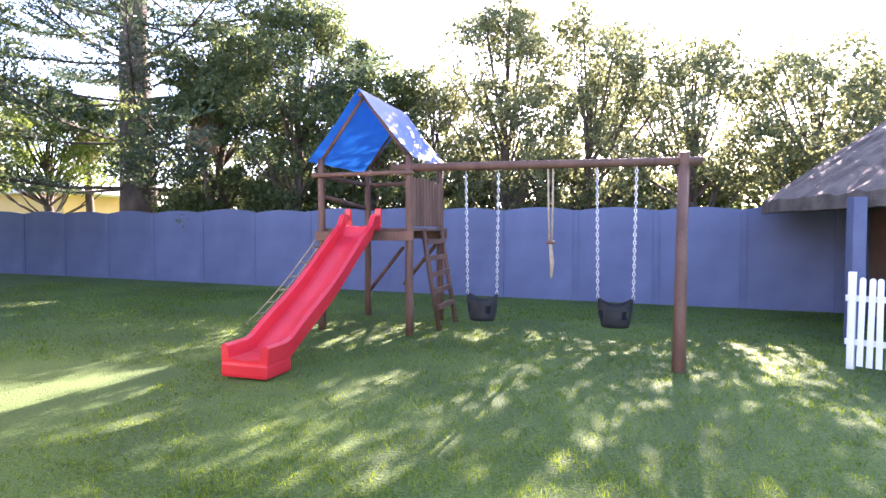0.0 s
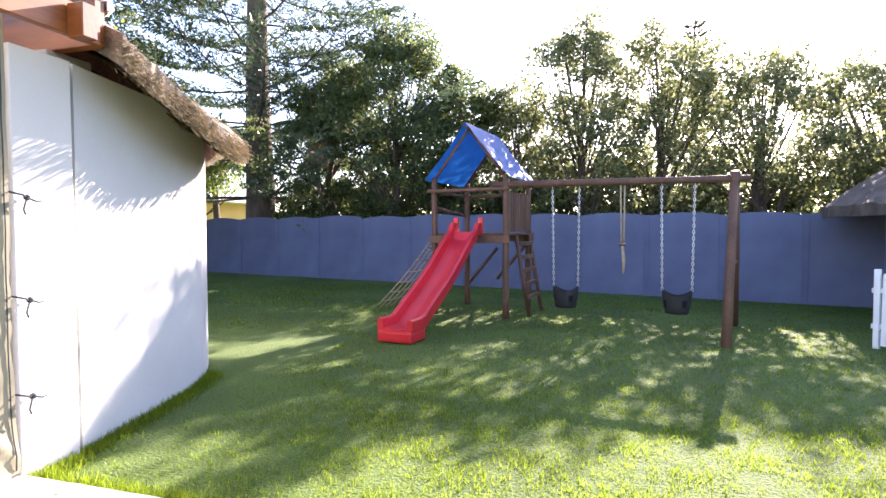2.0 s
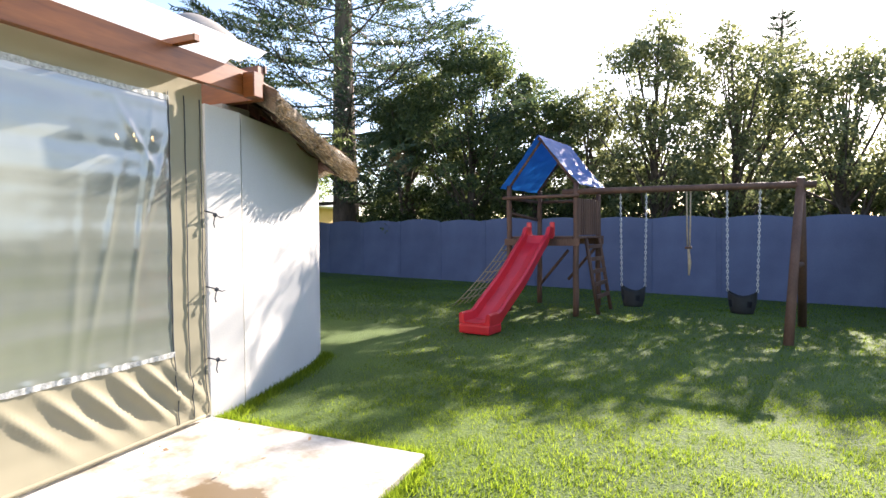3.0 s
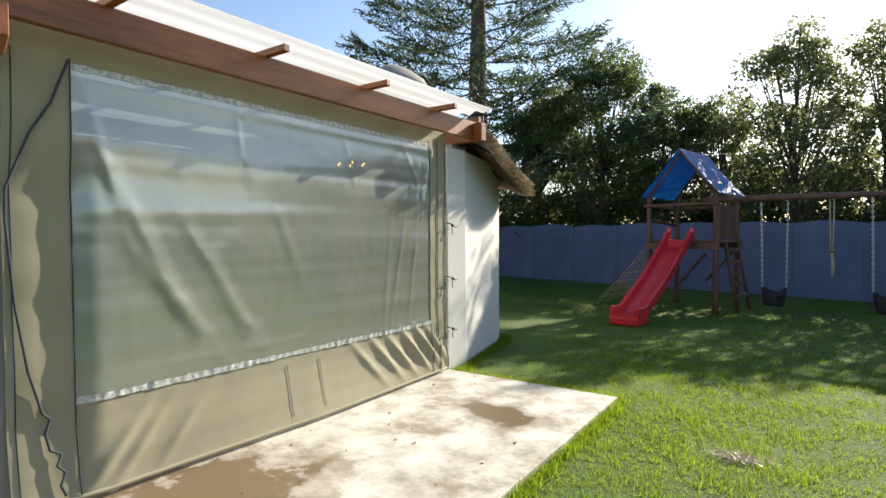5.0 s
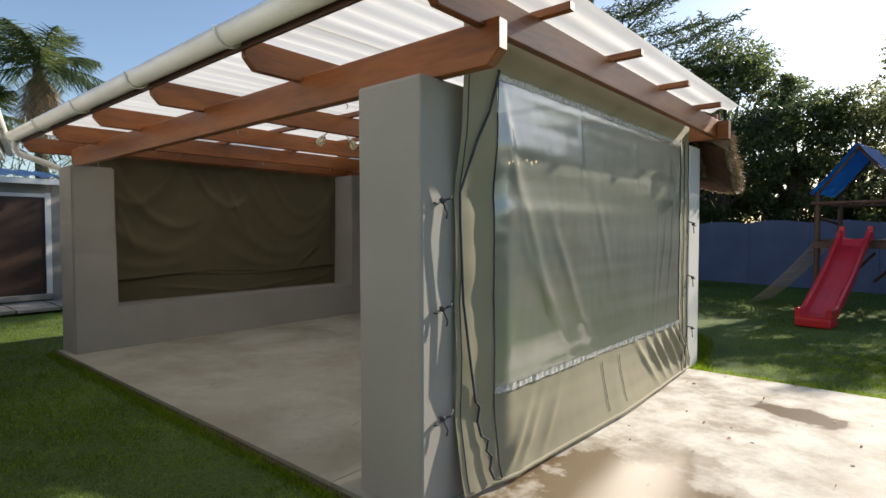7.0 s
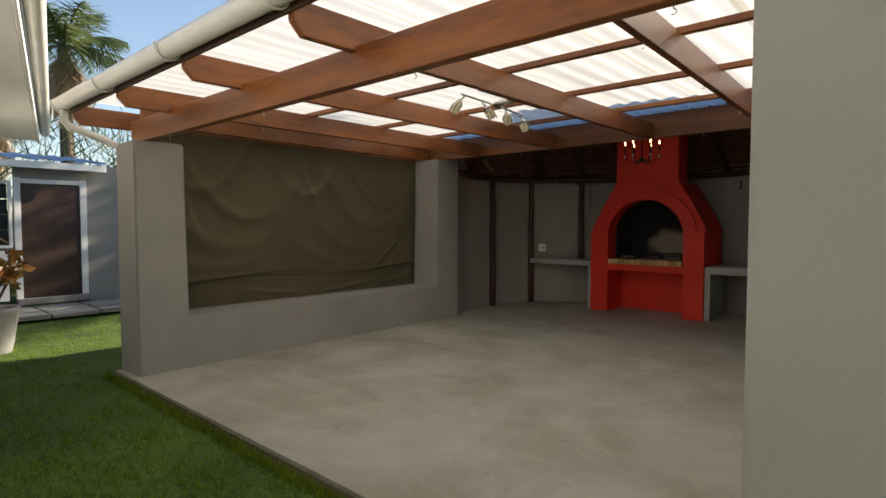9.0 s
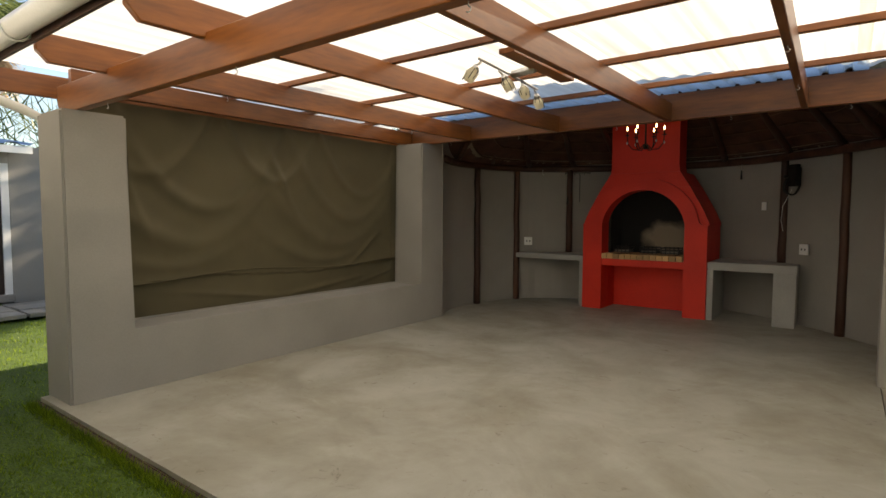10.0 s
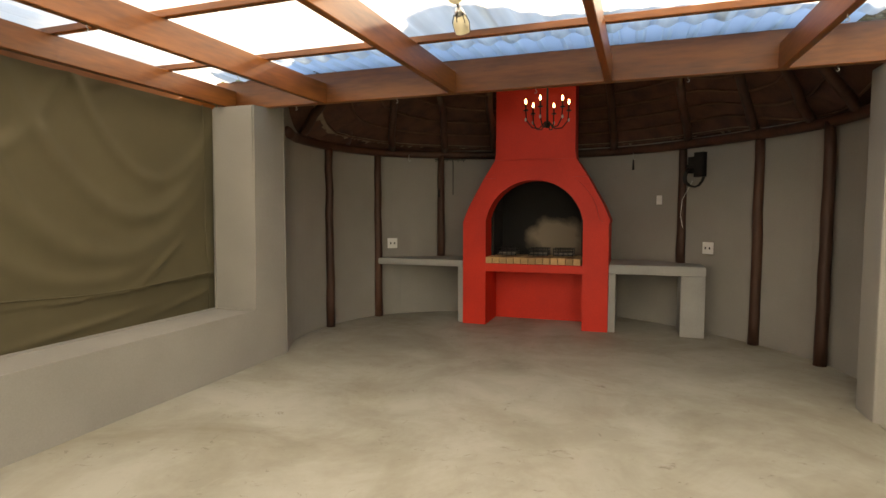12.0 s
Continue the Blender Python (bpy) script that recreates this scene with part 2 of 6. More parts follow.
def wet_slab_material():
    """Pale screed with brown damp patches that shine."""
    m, n, l, b = nodes_of("damp_screed")
    tc = n.new("ShaderNodeTexCoord")
    a, c = n.new("ShaderNodeTexNoise"), n.new("ShaderNodeTexNoise")
    a.inputs["Scale"].default_value, a.inputs["Detail"].default_value, a.inputs["Roughness"].default_value = 1.3, 9, 0.68
    c.inputs["Scale"].default_value, c.inputs["Detail"].default_value, c.inputs["Roughness"].default_value = 2.6, 10, 0.66
    for t in (a, c):
        l.new(tc.outputs["Object"], t.inputs["Vector"])
    r = n.new("ShaderNodeValToRGB")
    e = r.color_ramp.elements
    e[0].position, e[0].color = 0.30, (0, 0, 0, 1)
    e[1].position, e[1].color = 0.53, (1, 1, 1, 1)
    for at, v in ((0.33, 0.42), (0.42, 0.64), (0.455, 0.86)):
        e.new(at).color = (v, v, v, 1)
    # two puddles left by rain and small damp blotches between them
    wet = None
    for centre, size in (((-2.55, -3.15, 0), (1.35, 0.85, 1)), ((-2.1, -0.70, 0), (0.62, 0.24, 1))):
        mp = n.new("ShaderNodeMapping")
        mp.vector_type = "TEXTURE"
        mp.inputs["Location"].default_value, mp.inputs["Scale"].default_value = centre, size
        l.new(tc.outputs["Object"], mp.inputs["Vector"])
        dist = n.new("ShaderNodeVectorMath")
        dist.operation = "LENGTH"
        l.new(mp.outputs[0], dist.inputs[0])
        fall = n.new("ShaderNodeMapRange")
        fall.inputs["From Min"].default_value, fall.inputs["From Max"].default_value = 0.3, 1.5
        fall.inputs["To Min"].default_value, fall.inputs["To Max"].default_value = 0.24, 0.0
        l.new(dist.outputs["Value"], fall.inputs["Value"])
        if wet is None:
            wet = fall
        else:
            both = n.new("ShaderNodeMath")
            both.operation = "MAXIMUM"
            l.new(wet.outputs[0], both.inputs[0])
            l.new(fall.outputs[0], both.inputs[1])
            wet = both
    level = n.new("ShaderNodeMath")
    level.operation = "SUBTRACT"
    l.new(a.outputs["Fac"], level.inputs[0])
    l.new(wet.outputs[0], level.inputs[1])
    l.new(level.outputs[0], r.inputs[0])
    dry = n.new("ShaderNodeMix")
    dry.data_type = "RGBA"
    dry.inputs["A"].default_value, dry.inputs["B"].default_value = (0.31, 0.275, 0.215, 1), (0.56, 0.53, 0.47, 1)
    blotch = n.new("ShaderNodeMapRange")
    blotch.inputs["From Min"].default_value, blotch.inputs["From Max"].default_value = 0.36, 0.58
    l.new(c.outputs["Fac"], blotch.inputs["Value"])
    l.new(blotch.outputs[0], dry.inputs["Factor"])
    col = n.new("ShaderNodeMix")
    col.data_type = "RGBA"
    col.inputs["A"].default_value = (0.16, 0.115, 0.065, 1)
    l.new(r.outputs[0], col.inputs["Factor"])
    l.new(dry.outputs["Result"], col.inputs["B"])
    l.new(col.outputs["Result"], b.inputs["Base Color"])
    rr = n.new("ShaderNodeMapRange")
    rr.inputs["To Min"].default_value, rr.inputs["To Max"].default_value = 0.34, 0.78
    l.new(r.outputs[0], rr.inputs["Value"])
    l.new(rr.outputs[0], b.inputs["Roughness"])
    bp = n.new("ShaderNodeBump")
    bp.inputs["Strength"].default_value, bp.inputs["Distance"].default_value = 0.15, 0.005
    l.new(c.outputs["Fac"], bp.inputs["Height"])
    l.new(bp.outputs[0], b.inputs["Normal"])
    return m


def film_material():
    """Scuffed clear vinyl: half see-through, milky, shiny."""
    m, n, l, b = nodes_of("scuffed_clear_vinyl")
    tc = n.new("ShaderNodeTexCoord")
    mp = n.new("ShaderNodeMapping")
    mp.inputs["Scale"].default_value = (1, 0.35, 2.4)
    l.new(tc.outputs["Object"], mp.inputs["Vector"])
    a = n.new("ShaderNodeTexNoise")
    a.inputs["Scale"].default_value, a.inputs["Detail"].default_value = 1.6, 5
    l.new(mp.outputs[0], a.inputs["Vector"])
    col = n.new("ShaderNodeMix")
    col.data_type = "RGBA"
    col.inputs["A"].default_value, col.inputs["B"].default_value = (0.13, 0.150, 0.120, 1), (0.27, 0.29, 0.24, 1)
    l.new(a.outputs["Fac"], col.inputs["Factor"])
    l.new(col.outputs["Result"], b.inputs["Base Color"])
    b.inputs["Roughness"].default_value = 0.32
    b.inputs["Coat Weight"].default_value, b.inputs["Coat Roughness"].default_value = 1.0, 0.17
    b.inputs["Coat IOR"].default_value = 2.2
    b.inputs["Specular IOR Level"].default_value = 0.7
    tp = n.new("ShaderNodeBsdfTransparent")
    tp.inputs["Color"].default_value = (0.85, 0.9, 0.85, 1)
    mx = n.new("ShaderNodeMixShader")
    mx.inputs[0].default_value = 0.14
    l.new(b.outputs[0], mx.inputs[1])
    l.new(tp.outputs[0], mx.inputs[2])
    l.new(mx.outputs[0], n["Material Output"].inputs["Surface"])
    return m


def sooty_back_material():
    """Black soot with one pale burnt-clean area of brick."""
    m, n, l, b = nodes_of("sooty_firebrick")
    tc, mp = n.new("ShaderNodeTexCoord"), n.new("ShaderNodeMapping")
    mp.inputs["Location"].default_value = (6.80, 0, -1.16)
    l.new(tc.outputs["Object"], mp.inputs["Vector"])
    sep = n.new("ShaderNodeVectorMath")
    sep.operation = "MULTIPLY"
    sep.inputs[1].default_value = (1.55, 0, 2.3)
    l.new(mp.outputs[0], sep.inputs[0])
    ln = n.new("ShaderNodeVectorMath")
    ln.operation = "LENGTH"
    l.new(sep.outputs[0], ln.inputs[0])
    tx = n.new("ShaderNodeTexNoise")
    tx.inputs["Scale"].default_value, tx.inputs["Detail"].default_value = 3.5, 7
    l.new(tc.outputs["Object"], tx.inputs["Vector"])
    ad = n.new("ShaderNodeMath")
    ad.operation = "MULTIPLY_ADD"
    l.new(tx.outputs["Fac"], ad.inputs[0])
    ad.inputs[1].default_value = 0.75
    l.new(ln.outputs["Value"], ad.inputs[2])
    r = n.new("ShaderNodeValToRGB")
    e = r.color_ramp.elements
    e[0].position, e[0].color = 0.62, (0.27, 0.22, 0.16, 1)
    e[1].position, e[1].color = 0.86, (0.012, 0.011, 0.010, 1)
    hv = n.new("ShaderNodeMath")
    hv.operation = "MULTIPLY"
    hv.inputs[1].default_value = 0.75
    l.new(ad.outputs[0], hv.inputs[0])
    l.new(hv.outputs[0], r.inputs[0])
    l.new(r.outputs[0], b.inputs["Base Color"])
    b.inputs["Roughness"].default_value = 0.95
    return m


def floor_material():
    """Worn screed: broad brown stains, soft blotches, fine grit and a few pale scuffs."""
    m, n, l, b = nodes_of("worn_floor_screed")
    tc = n.new("ShaderNodeTexCoord")
    def tex(scale, detail, rough, distort=0.0):
        t = n.new("ShaderNodeTexNoise")
        t.inputs["Scale"].default_value, t.inputs["Detail"].default_value = scale, detail
        t.inputs["Roughness"].default_value, t.inputs["Distortion"].default_value = rough, distort
        l.new(tc.outputs["Object"], t.inputs["Vector"])
        return t.outputs["Fac"]
    def ramp(src, a, b_, lo, hi):
        r = n.new("ShaderNodeMapRange")
        r.inputs["From Min"].default_value, r.inputs["From Max"].default_value = a, b_
        r.inputs["To Min"].default_value, r.inputs["To Max"].default_value = lo, hi
        l.new(src, r.inputs["Value"])
        return r.outputs[0]
    def blend(fac, a, c):
        x = n.new("ShaderNodeMix")
        x.data_type = "RGBA"
        l.new(fac, x.inputs["Factor"])
        for key, v in (("A", a), ("B", c)):
            if isinstance(v, tuple):
                x.inputs[key].default_value = (*v, 1)
            else:
                l.new(v, x.inputs[key])
        return x.outputs["Result"]
    base = blend(ramp(tex(1.3, 8, 0.65, 0.6), 0.38, 0.62, 0, 1), (0.315, 0.297, 0.240), (0.400, 0.384, 0.325))
    stained = blend(ramp(tex(0.55, 8, 0.66, 0.8), 0.48, 0.66, 0, 0.65), base, (0.225, 0.195, 0.135))
    scuffed = blend(ramp(tex(3.3, 8, 0.7, 1.2), 0.60, 0.74, 0, 0.35), stained, (0.47, 0.45, 0.40))
    dirty = blend(ramp(tex(5.0, 9, 0.75, 2.0), 0.60, 0.68, 0, 0.6), scuffed, (0.13, 0.10, 0.065))
    l.new(dirty, b.inputs["Base Color"])
    l.new(ramp(tex(2.0, 5, 0.6), 0.3, 0.7, 0.42, 0.72), b.inputs["Roughness"])
    bp = n.new("ShaderNodeBump")
    bp.inputs["Strength"].default_value, bp.inputs["Distance"].default_value = 0.12, 0.004
    l.new(tex(28, 6, 0.6), bp.inputs["Height"])
    l.new(bp.outputs[0], b.inputs["Normal"])
    return m


M_concrete = floor_material()
M_soot_back = sooty_back_material()
M_lawn, M_wet, M_film = lawn_material(), wet_slab_material(), film_material()


# ---- building helpers ----
def link(name, me, material, parent=None, label=""):
    ob = new(name, me)
    if material is not None and not me.materials:
        me.materials.append(material)
    if parent is not None:
        ob.parent = parent
        ob.matrix_parent_inverse = parent.matrix_basis.inverted()
    if label:
        ob["label"] = label
    return ob


def part(name, bm, material, parent=None, label="", smooth=False):
    me = bpy.data.meshes.new(name)
    bmesh.ops.recalc_face_normals(bm, faces=bm.faces)
    if smooth:
        for f in bm.faces:
            f.smooth = True
    bm.to_mesh(me)
    bm.free()
    return link(name, me, material, parent, label)


def thing(name, at, label, category, group="", kind=""):
    ob = new(name)
    ob.location = at
    ob.empty_display_size = 0.1
    return tagged(ob, label, category, group, kind)


def add_box(bm, lo, hi, bevel=0.0, m=None):
    c = [(a + b) / 2 for a, b in zip(lo, hi)]
    s = [abs(b - a) for a, b in zip(lo, hi)]
    g = bmesh.ops.create_cube(bm, size=1, matrix=(m or Matrix()) @ Matrix.Translation(c) @ Matrix.Diagonal((*s, 1)))
    if bevel:
        edges = list({e for v in g["verts"] for e in v.link_edges})
        bmesh.ops.bevel(bm, geom=edges, offset=bevel, segments=2, affect="EDGES", profile=0.6)


def box(name, lo, hi, material, parent=None, label="", bevel=0.006, m=None):
    bm = bmesh.new()
    add_box(bm, lo, hi, bevel, m)
    return part(name, bm, material, parent, label)


def add_tube(bm, pts, radii, sides=8, caps=True):
    """A tube along points; radii: one number or one for each point."""
    pts = [Vector(p) for p in pts]
    if not hasattr(radii, "__len__"):
        radii = [radii] * len(pts)
    rings, side = [], None
    for i, p in enumerate(pts):
        d = (pts[min(i + 1, len(pts) - 1)] - pts[max(i - 1, 0)]).normalized()
        if side is None:
            side = d.orthogonal().normalized()
        side = (side - d * side.dot(d)).normalized()
        up = d.cross(side)
        rings.append([bm.verts.new(p + (side * math.cos(2 * math.pi * k / sides) + up * math.sin(2 * math.pi * k / sides)) * radii[i]) for k in range(sides)])
    for a, b in zip(rings, rings[1:]):
        for k in range(sides):
            bm.faces.new((a[k], a[(k + 1) % sides], b[(k + 1) % sides], b[k]))
    if caps:
        bm.faces.new(rings[0][::-1])
        bm.faces.new(rings[-1])


def tube(name, pts, radii, material, parent=None, label="", sides=8):
    bm = bmesh.new()
    add_tube(bm, pts, radii, sides)
    return part(name, bm, material, parent, label, smooth=True)


def add_prism(bm, outline, depth_from, depth_to, place):
    """An outline (u, v) pulled from one depth to another; place(u, v, d) gives the point."""
    a = [bm.verts.new(place(u, v, depth_from)) for u, v in outline]
    b = [bm.verts.new(place(u, v, depth_to)) for u, v in outline]
    n = len(outline)
    for i in range(n):
        bm.faces.new((a[i], a[(i + 1) % n], b[(i + 1) % n], b[i]))
    bm.faces.new(a[::-1])
    bm.faces.new(b)


def cloud(name, verts, faces, material, parent=None, label="", smooth=False):
    """Many small pieces in one mesh, from arrays of points and of quads or triangles."""
    me = bpy.data.meshes.new(name)
    k = faces.shape[1]
    me.vertices.add(len(verts))
    me.vertices.foreach_set("co", np.asarray(verts, dtype=np.float32).ravel())
    me.loops.add(len(faces) * k)
    me.loops.foreach_set("vertex_index", faces.astype(np.int32).ravel())
    me.polygons.add(len(faces))
    me.polygons.foreach_set("loop_start", np.arange(len(faces), dtype=np.int32) * k)
    me.update(calc_edges=True)
    return link(name, me, material, parent, label)


def smooth_step(v):
    v = min(1.0, max(0.0, v))
    return v * v * (3 - 2 * v)


def ground_z(x, y):
    rise = smooth_step((y - 3.5) / 8.0)
    return -0.045 + rise * (-0.012 * x - 0.04) * smooth_step((20 - abs(x)) / 8 + 0.2)


# ---- ground ----
def build_ground():
    bm = bmesh.new()
    xs = [-900, -120, -40] + [-24 + 0.8 * i for i in range(46)] + [30, 120, 900]
    ys = [-900, -120, -30] + [-12 + 0.8 * i for i in range(38)] + [40, 120, 900]
    vs = [[bm.verts.new((x, y, ground_z(x, y) + (0.012 * noise.noise((x * 0.7, y * 0.7, 0)) if abs(x) < 25 and abs(y) < 20 else 0))) for x in xs] for y in ys]
    for j in range(len(ys) - 1):
        for i in range(len(xs) - 1):
            bm.faces.new((vs[j][i], vs[j][i + 1], vs[j + 1][i + 1], vs[j + 1][i]))
    tagged(part("ground", bm, M_lawn, smooth=True), "mown green lawn, patchy in the shade", "lawn", kind="structure")


build_ground()


# ---- pavilion: floor and walls ----
HUT = [(-3.62, 0.65), (-3.74, 1.4), (-3.84, 2.05), (-4.01, 2.56), (-4.51, 3.21), (-5.19, 3.88), (-5.92, 4.33), (-6.75, 4.48), (-7.6, 4.36), (-8.45, 4.0), (-9.2, 3.5), (-9.52, 2.95), (-9.66, 2.3), (-9.62, 1.6), (-9.34, 1.0)]


def curve_through(pts, n=6):
    """A smooth line through plan points."""
    out = []
    for i in range(len(pts) - 1):
        p0, p1, p2, p3 = (Vector(pts[max(0, min(len(pts) - 1, j))]) for j in (i - 1, i, i + 1, i + 2))
        for k in range(n):
            t = k / n
            out.append(0.5 * (2 * p1 + (p2 - p0) * t + (2 * p0 - 5 * p1 + 4 * p2 - p3) * t * t + (3 * p1 - p0 - 3 * p2 + p3) * t ** 3))
    return out + [Vector(pts[-1])]


def build_floor():
    bm = bmesh.new()
    outline = [(-9.80, -4.06), (-4.085, -4.06), (-4.085, 0.68)] + [(p.x + (0.06 if p.x > -6.7 else -0.06), p.y + 0.05) for p in curve_through(HUT, 3)] + [(-9.80, 0.9)]
    add_prism(bm, outline, -0.14, 0.0, lambda u, v, d: (u, v, d))
    add_prism(bm, [(-4.077, -4.06), (-3.36, -4.06), (-3.36, 0.66), (-4.077, 0.66)], -0.14, -0.001, lambda u, v, d: (u, v, d))
    tagged(part("floor", bm, M_concrete), "stained grey concrete floor with brown marks", "floor", kind="structure")
    bm = bmesh.new()
    add_box(bm, (-3.345, -4.06, -0.14), (-1.33, 0.30, -0.004), 0.008)
    for v in bm.verts:
        if v.co.x > -2:
            v.co.x -= 0.02 * (v.co.y + 2)
    tagged(part("pavement", bm, M_wet), "pale concrete slab with brown damp patches", "slab", kind="structure")
    bm = bmesh.new()
    add_box(bm, (-9.85, -4.115, -0.1), (-3.38, -4.062, -0.03), 0.0)
    bmesh.ops.subdivide_edges(bm, edges=bm.edges, cuts=20)
    for v in bm.verts:
        v.co.y += 0.03 * noise.noise(v.co * 9)
        v.co.z += 0.012 * noise.noise(v.co * 7)
    tagged(part("trim", bm, M_soil), "strip of bare brown soil along the slab", "soil edge", kind="structure")


def wall_block(name, lo, hi, label, material=M_plaster, bevel=0.02):
    return tagged(box(name, lo, hi, material, bevel=bevel), label, "wall", kind="structure")


def build_left_wall():
    bm = bmesh.new()
    outline = [(-3.99, -0.1), (1.0, -0.1), (1.0, 2.84), (0.79, 2.84), (0.79, 2.595), (0.5, 2.595), (0.5, 0.535), (-3.5, 0.535), (-3.5, 2.385), (-3.99, 2.385)]
    add_prism(bm, outline, -9.85, -9.34, lambda u, v, d: (d, u, v))
    bmesh.ops.bevel(bm, geom=list(bm.edges), offset=0.018, segments=2, affect="EDGES")
    tagged(part("wall_west", bm, M_plaster), "grey plastered low wall with end pillars", "wall", kind="structure")


def build_hut_wall():
    pts = curve_through(HUT, 6)
    bm = bmesh.new()
    inner, outer = [], []
    for i, p in enumerate(pts):
        d = (pts[min(i + 1, len(pts) - 1)] - pts[max(i - 1, 0)]).normalized()
        nrm = Vector((d.y, -d.x))
        th = 0.09 + 0.23 * max(0.0, 1 - i / 18)
        inner.append((p.x, p.y))
        outer.append((p.x + nrm.x * th, p.y + nrm.y * th))
    add_prism(bm, inner + outer[::-1], -0.1, 2.5, lambda u, v, d: (u, v, d))
    add_prism(bm, inner[66:] + outer[66:][::-1], 2.5, 3.0, lambda u, v, d: (u, v, d))
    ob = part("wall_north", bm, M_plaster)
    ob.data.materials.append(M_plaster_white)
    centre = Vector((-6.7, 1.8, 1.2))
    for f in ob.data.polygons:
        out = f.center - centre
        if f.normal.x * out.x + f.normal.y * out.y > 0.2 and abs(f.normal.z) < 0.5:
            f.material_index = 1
    tagged(ob, "round plastered hut wall, grey inside, pale outside", "wall", kind="structure")
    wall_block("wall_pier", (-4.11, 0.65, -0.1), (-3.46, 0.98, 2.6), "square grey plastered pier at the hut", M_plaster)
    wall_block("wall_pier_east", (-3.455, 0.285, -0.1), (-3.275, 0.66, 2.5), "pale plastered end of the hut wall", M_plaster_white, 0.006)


build_floor()
build_left_wall()
build_hut_wall()
wall_block("wall_pillar", (-3.89, -3.99, -0.1), (-3.385, -3.5, 2.395), "square grey plastered pillar at the open corner")


# ---- pavilion: timber frame ----
RAFTER_X = [-10.16, -8.83, -7.48, -6.10, -4.65, -3.08]
RAFTER_BACK_X = [-9.98, -8.65, -7.33, -6.0, -4.76, -3.08]
PURLIN_Y = [-3.3, -2.25, -1.18, -0.15]


def timber(name, label, outline, lo, hi, place, material, category="beam"):
    bm = bmesh.new()
    add_prism(bm, outline, lo, hi, place)
    bmesh.ops.bevel(bm, geom=list(bm.edges), offset=0.005, segments=1, affect="EDGES")
    return tagged(part(name, bm, material), label, category, "pavilion roof timbers")


def chamfered(a, b, z0, z1, cut=0.07):
    return [(a + cut, z0), (b - cut, z0), (b, z0 + cut), (b, z1), (a, z1), (a, z0 + cut)]


def build_timbers():
    timber("front_beam", "thick varnished pine beam on the pillars", chamfered(-9.78, -2.97, 2.395, 2.625), -3.86, -3.785, lambda u, v, d: (u, d, v), M_beam_x)
    timber("back_beam", "reddish pine beam across the hut opening", [(-9.95, 2.60), (-3.11, 2.60), (-3.11, 2.888), (-9.95, 2.888)], 0.70, 0.775, lambda u, v, d: (u, d, v), M_beam_x)
    for x, back in zip(RAFTER_X, RAFTER_BACK_X):
        timber("rafter", "reddish varnished pine rafter with clipped end", [(-4.22, 2.59), (0.69, 2.585), (0.69, 2.785), (-4.29, 2.785), (-4.29, 2.665)], -0.027, 0.027, lambda u, v, d: (d + x + (back - x) * (u + 4.25) / 4.94, u, v), M_beam_y)
    timber("wall_plate", "pine plate along the top of the canvas", [(-3.78, 2.60), (0.69, 2.60), (0.69, 2.784), (-3.78, 2.784)], -9.76, -9.69, lambda u, v, d: (d, u, v), M_beam_y)
    for y in PURLIN_Y:
        timber("purlin", "slim pine purlin under the roof sheets", [(-10.2, 2.787), (-2.86, 2.787), (-2.86, 2.837), (-10.2, 2.837)], y - 0.026, y + 0.026, lambda u, v, d: (u, d, v), M_beam_x)
    # added board: keeps sun from leaking in between beam and roof sheet
    tagged(box("closing_board", (-9.9, 0.78, 2.84), (-3.1, 0.80, 2.905), M_pole, bevel=0.003), "added dark board stopping light through the gap above the beam", "board", kind="structure")
    timber("end_block", "short pine block at the beam's end", [(-3.049, 2.56), (-2.93, 2.56), (-2.93, 2.76), (-3.049, 2.76)], 0.46, 0.56, lambda u, v, d: (u, d, v), M_beam_x)


def corrugated(name, x0, x1, y0, y1, zf, pitch, depth, material, label, category, trapezoid=False, rows=6):
    bm = bmesh.new()
    if trapezoid:
        xs = [x0 + pitch * k + d for k in range(int((x1 - x0) / pitch)) for d in (0.0, pitch * 0.22, pitch * 0.32, pitch * 0.90)]
        hs = [1.0, 1.0, 0.0, 0.0] * (len(xs) // 4)
    else:
        n = int((x1 - x0) / pitch * 8)
        xs = [x0 + (x1 - x0) * i / n for i in range(n + 1)]
        hs = [0.5 + 0.5 * math.cos((x - x0) / pitch * 2 * math.pi) for x in xs]
    n = len(xs) - 1
    prev = None
    for j in range(rows + 1):
        y = y0 + (y1 - y0) * j / rows
        ring = []
        for i in range(n + 1):
            x, h = xs[i], hs[i]
            ring.append(bm.verts.new((x, y, zf(x, y) + depth * h)))
        if prev:
            for i in range(n):
                bm.faces.new((prev[i], prev[i + 1], ring[i + 1], ring[i]))
        prev = ring
    ob = part(name, bm, material, smooth=not trapezoid)
    return tagged(ob, label, category)


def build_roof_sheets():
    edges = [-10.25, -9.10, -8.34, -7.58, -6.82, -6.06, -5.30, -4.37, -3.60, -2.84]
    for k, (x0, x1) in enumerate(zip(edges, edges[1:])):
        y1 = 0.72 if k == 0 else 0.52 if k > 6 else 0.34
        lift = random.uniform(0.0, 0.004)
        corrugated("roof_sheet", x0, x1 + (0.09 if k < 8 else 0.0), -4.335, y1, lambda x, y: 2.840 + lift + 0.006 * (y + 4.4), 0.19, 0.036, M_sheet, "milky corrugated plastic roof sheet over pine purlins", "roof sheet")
    corrugated("blue_roof_sheet", -9.2, -4.2, 0.22, 0.95, lambda x, y: 2.892 + 0.03 * max(0, y), 0.19, 0.040, M_blue_sheet, "pale blue ribbed roof sheet tucked under thatch", "roof sheet", True, 3)


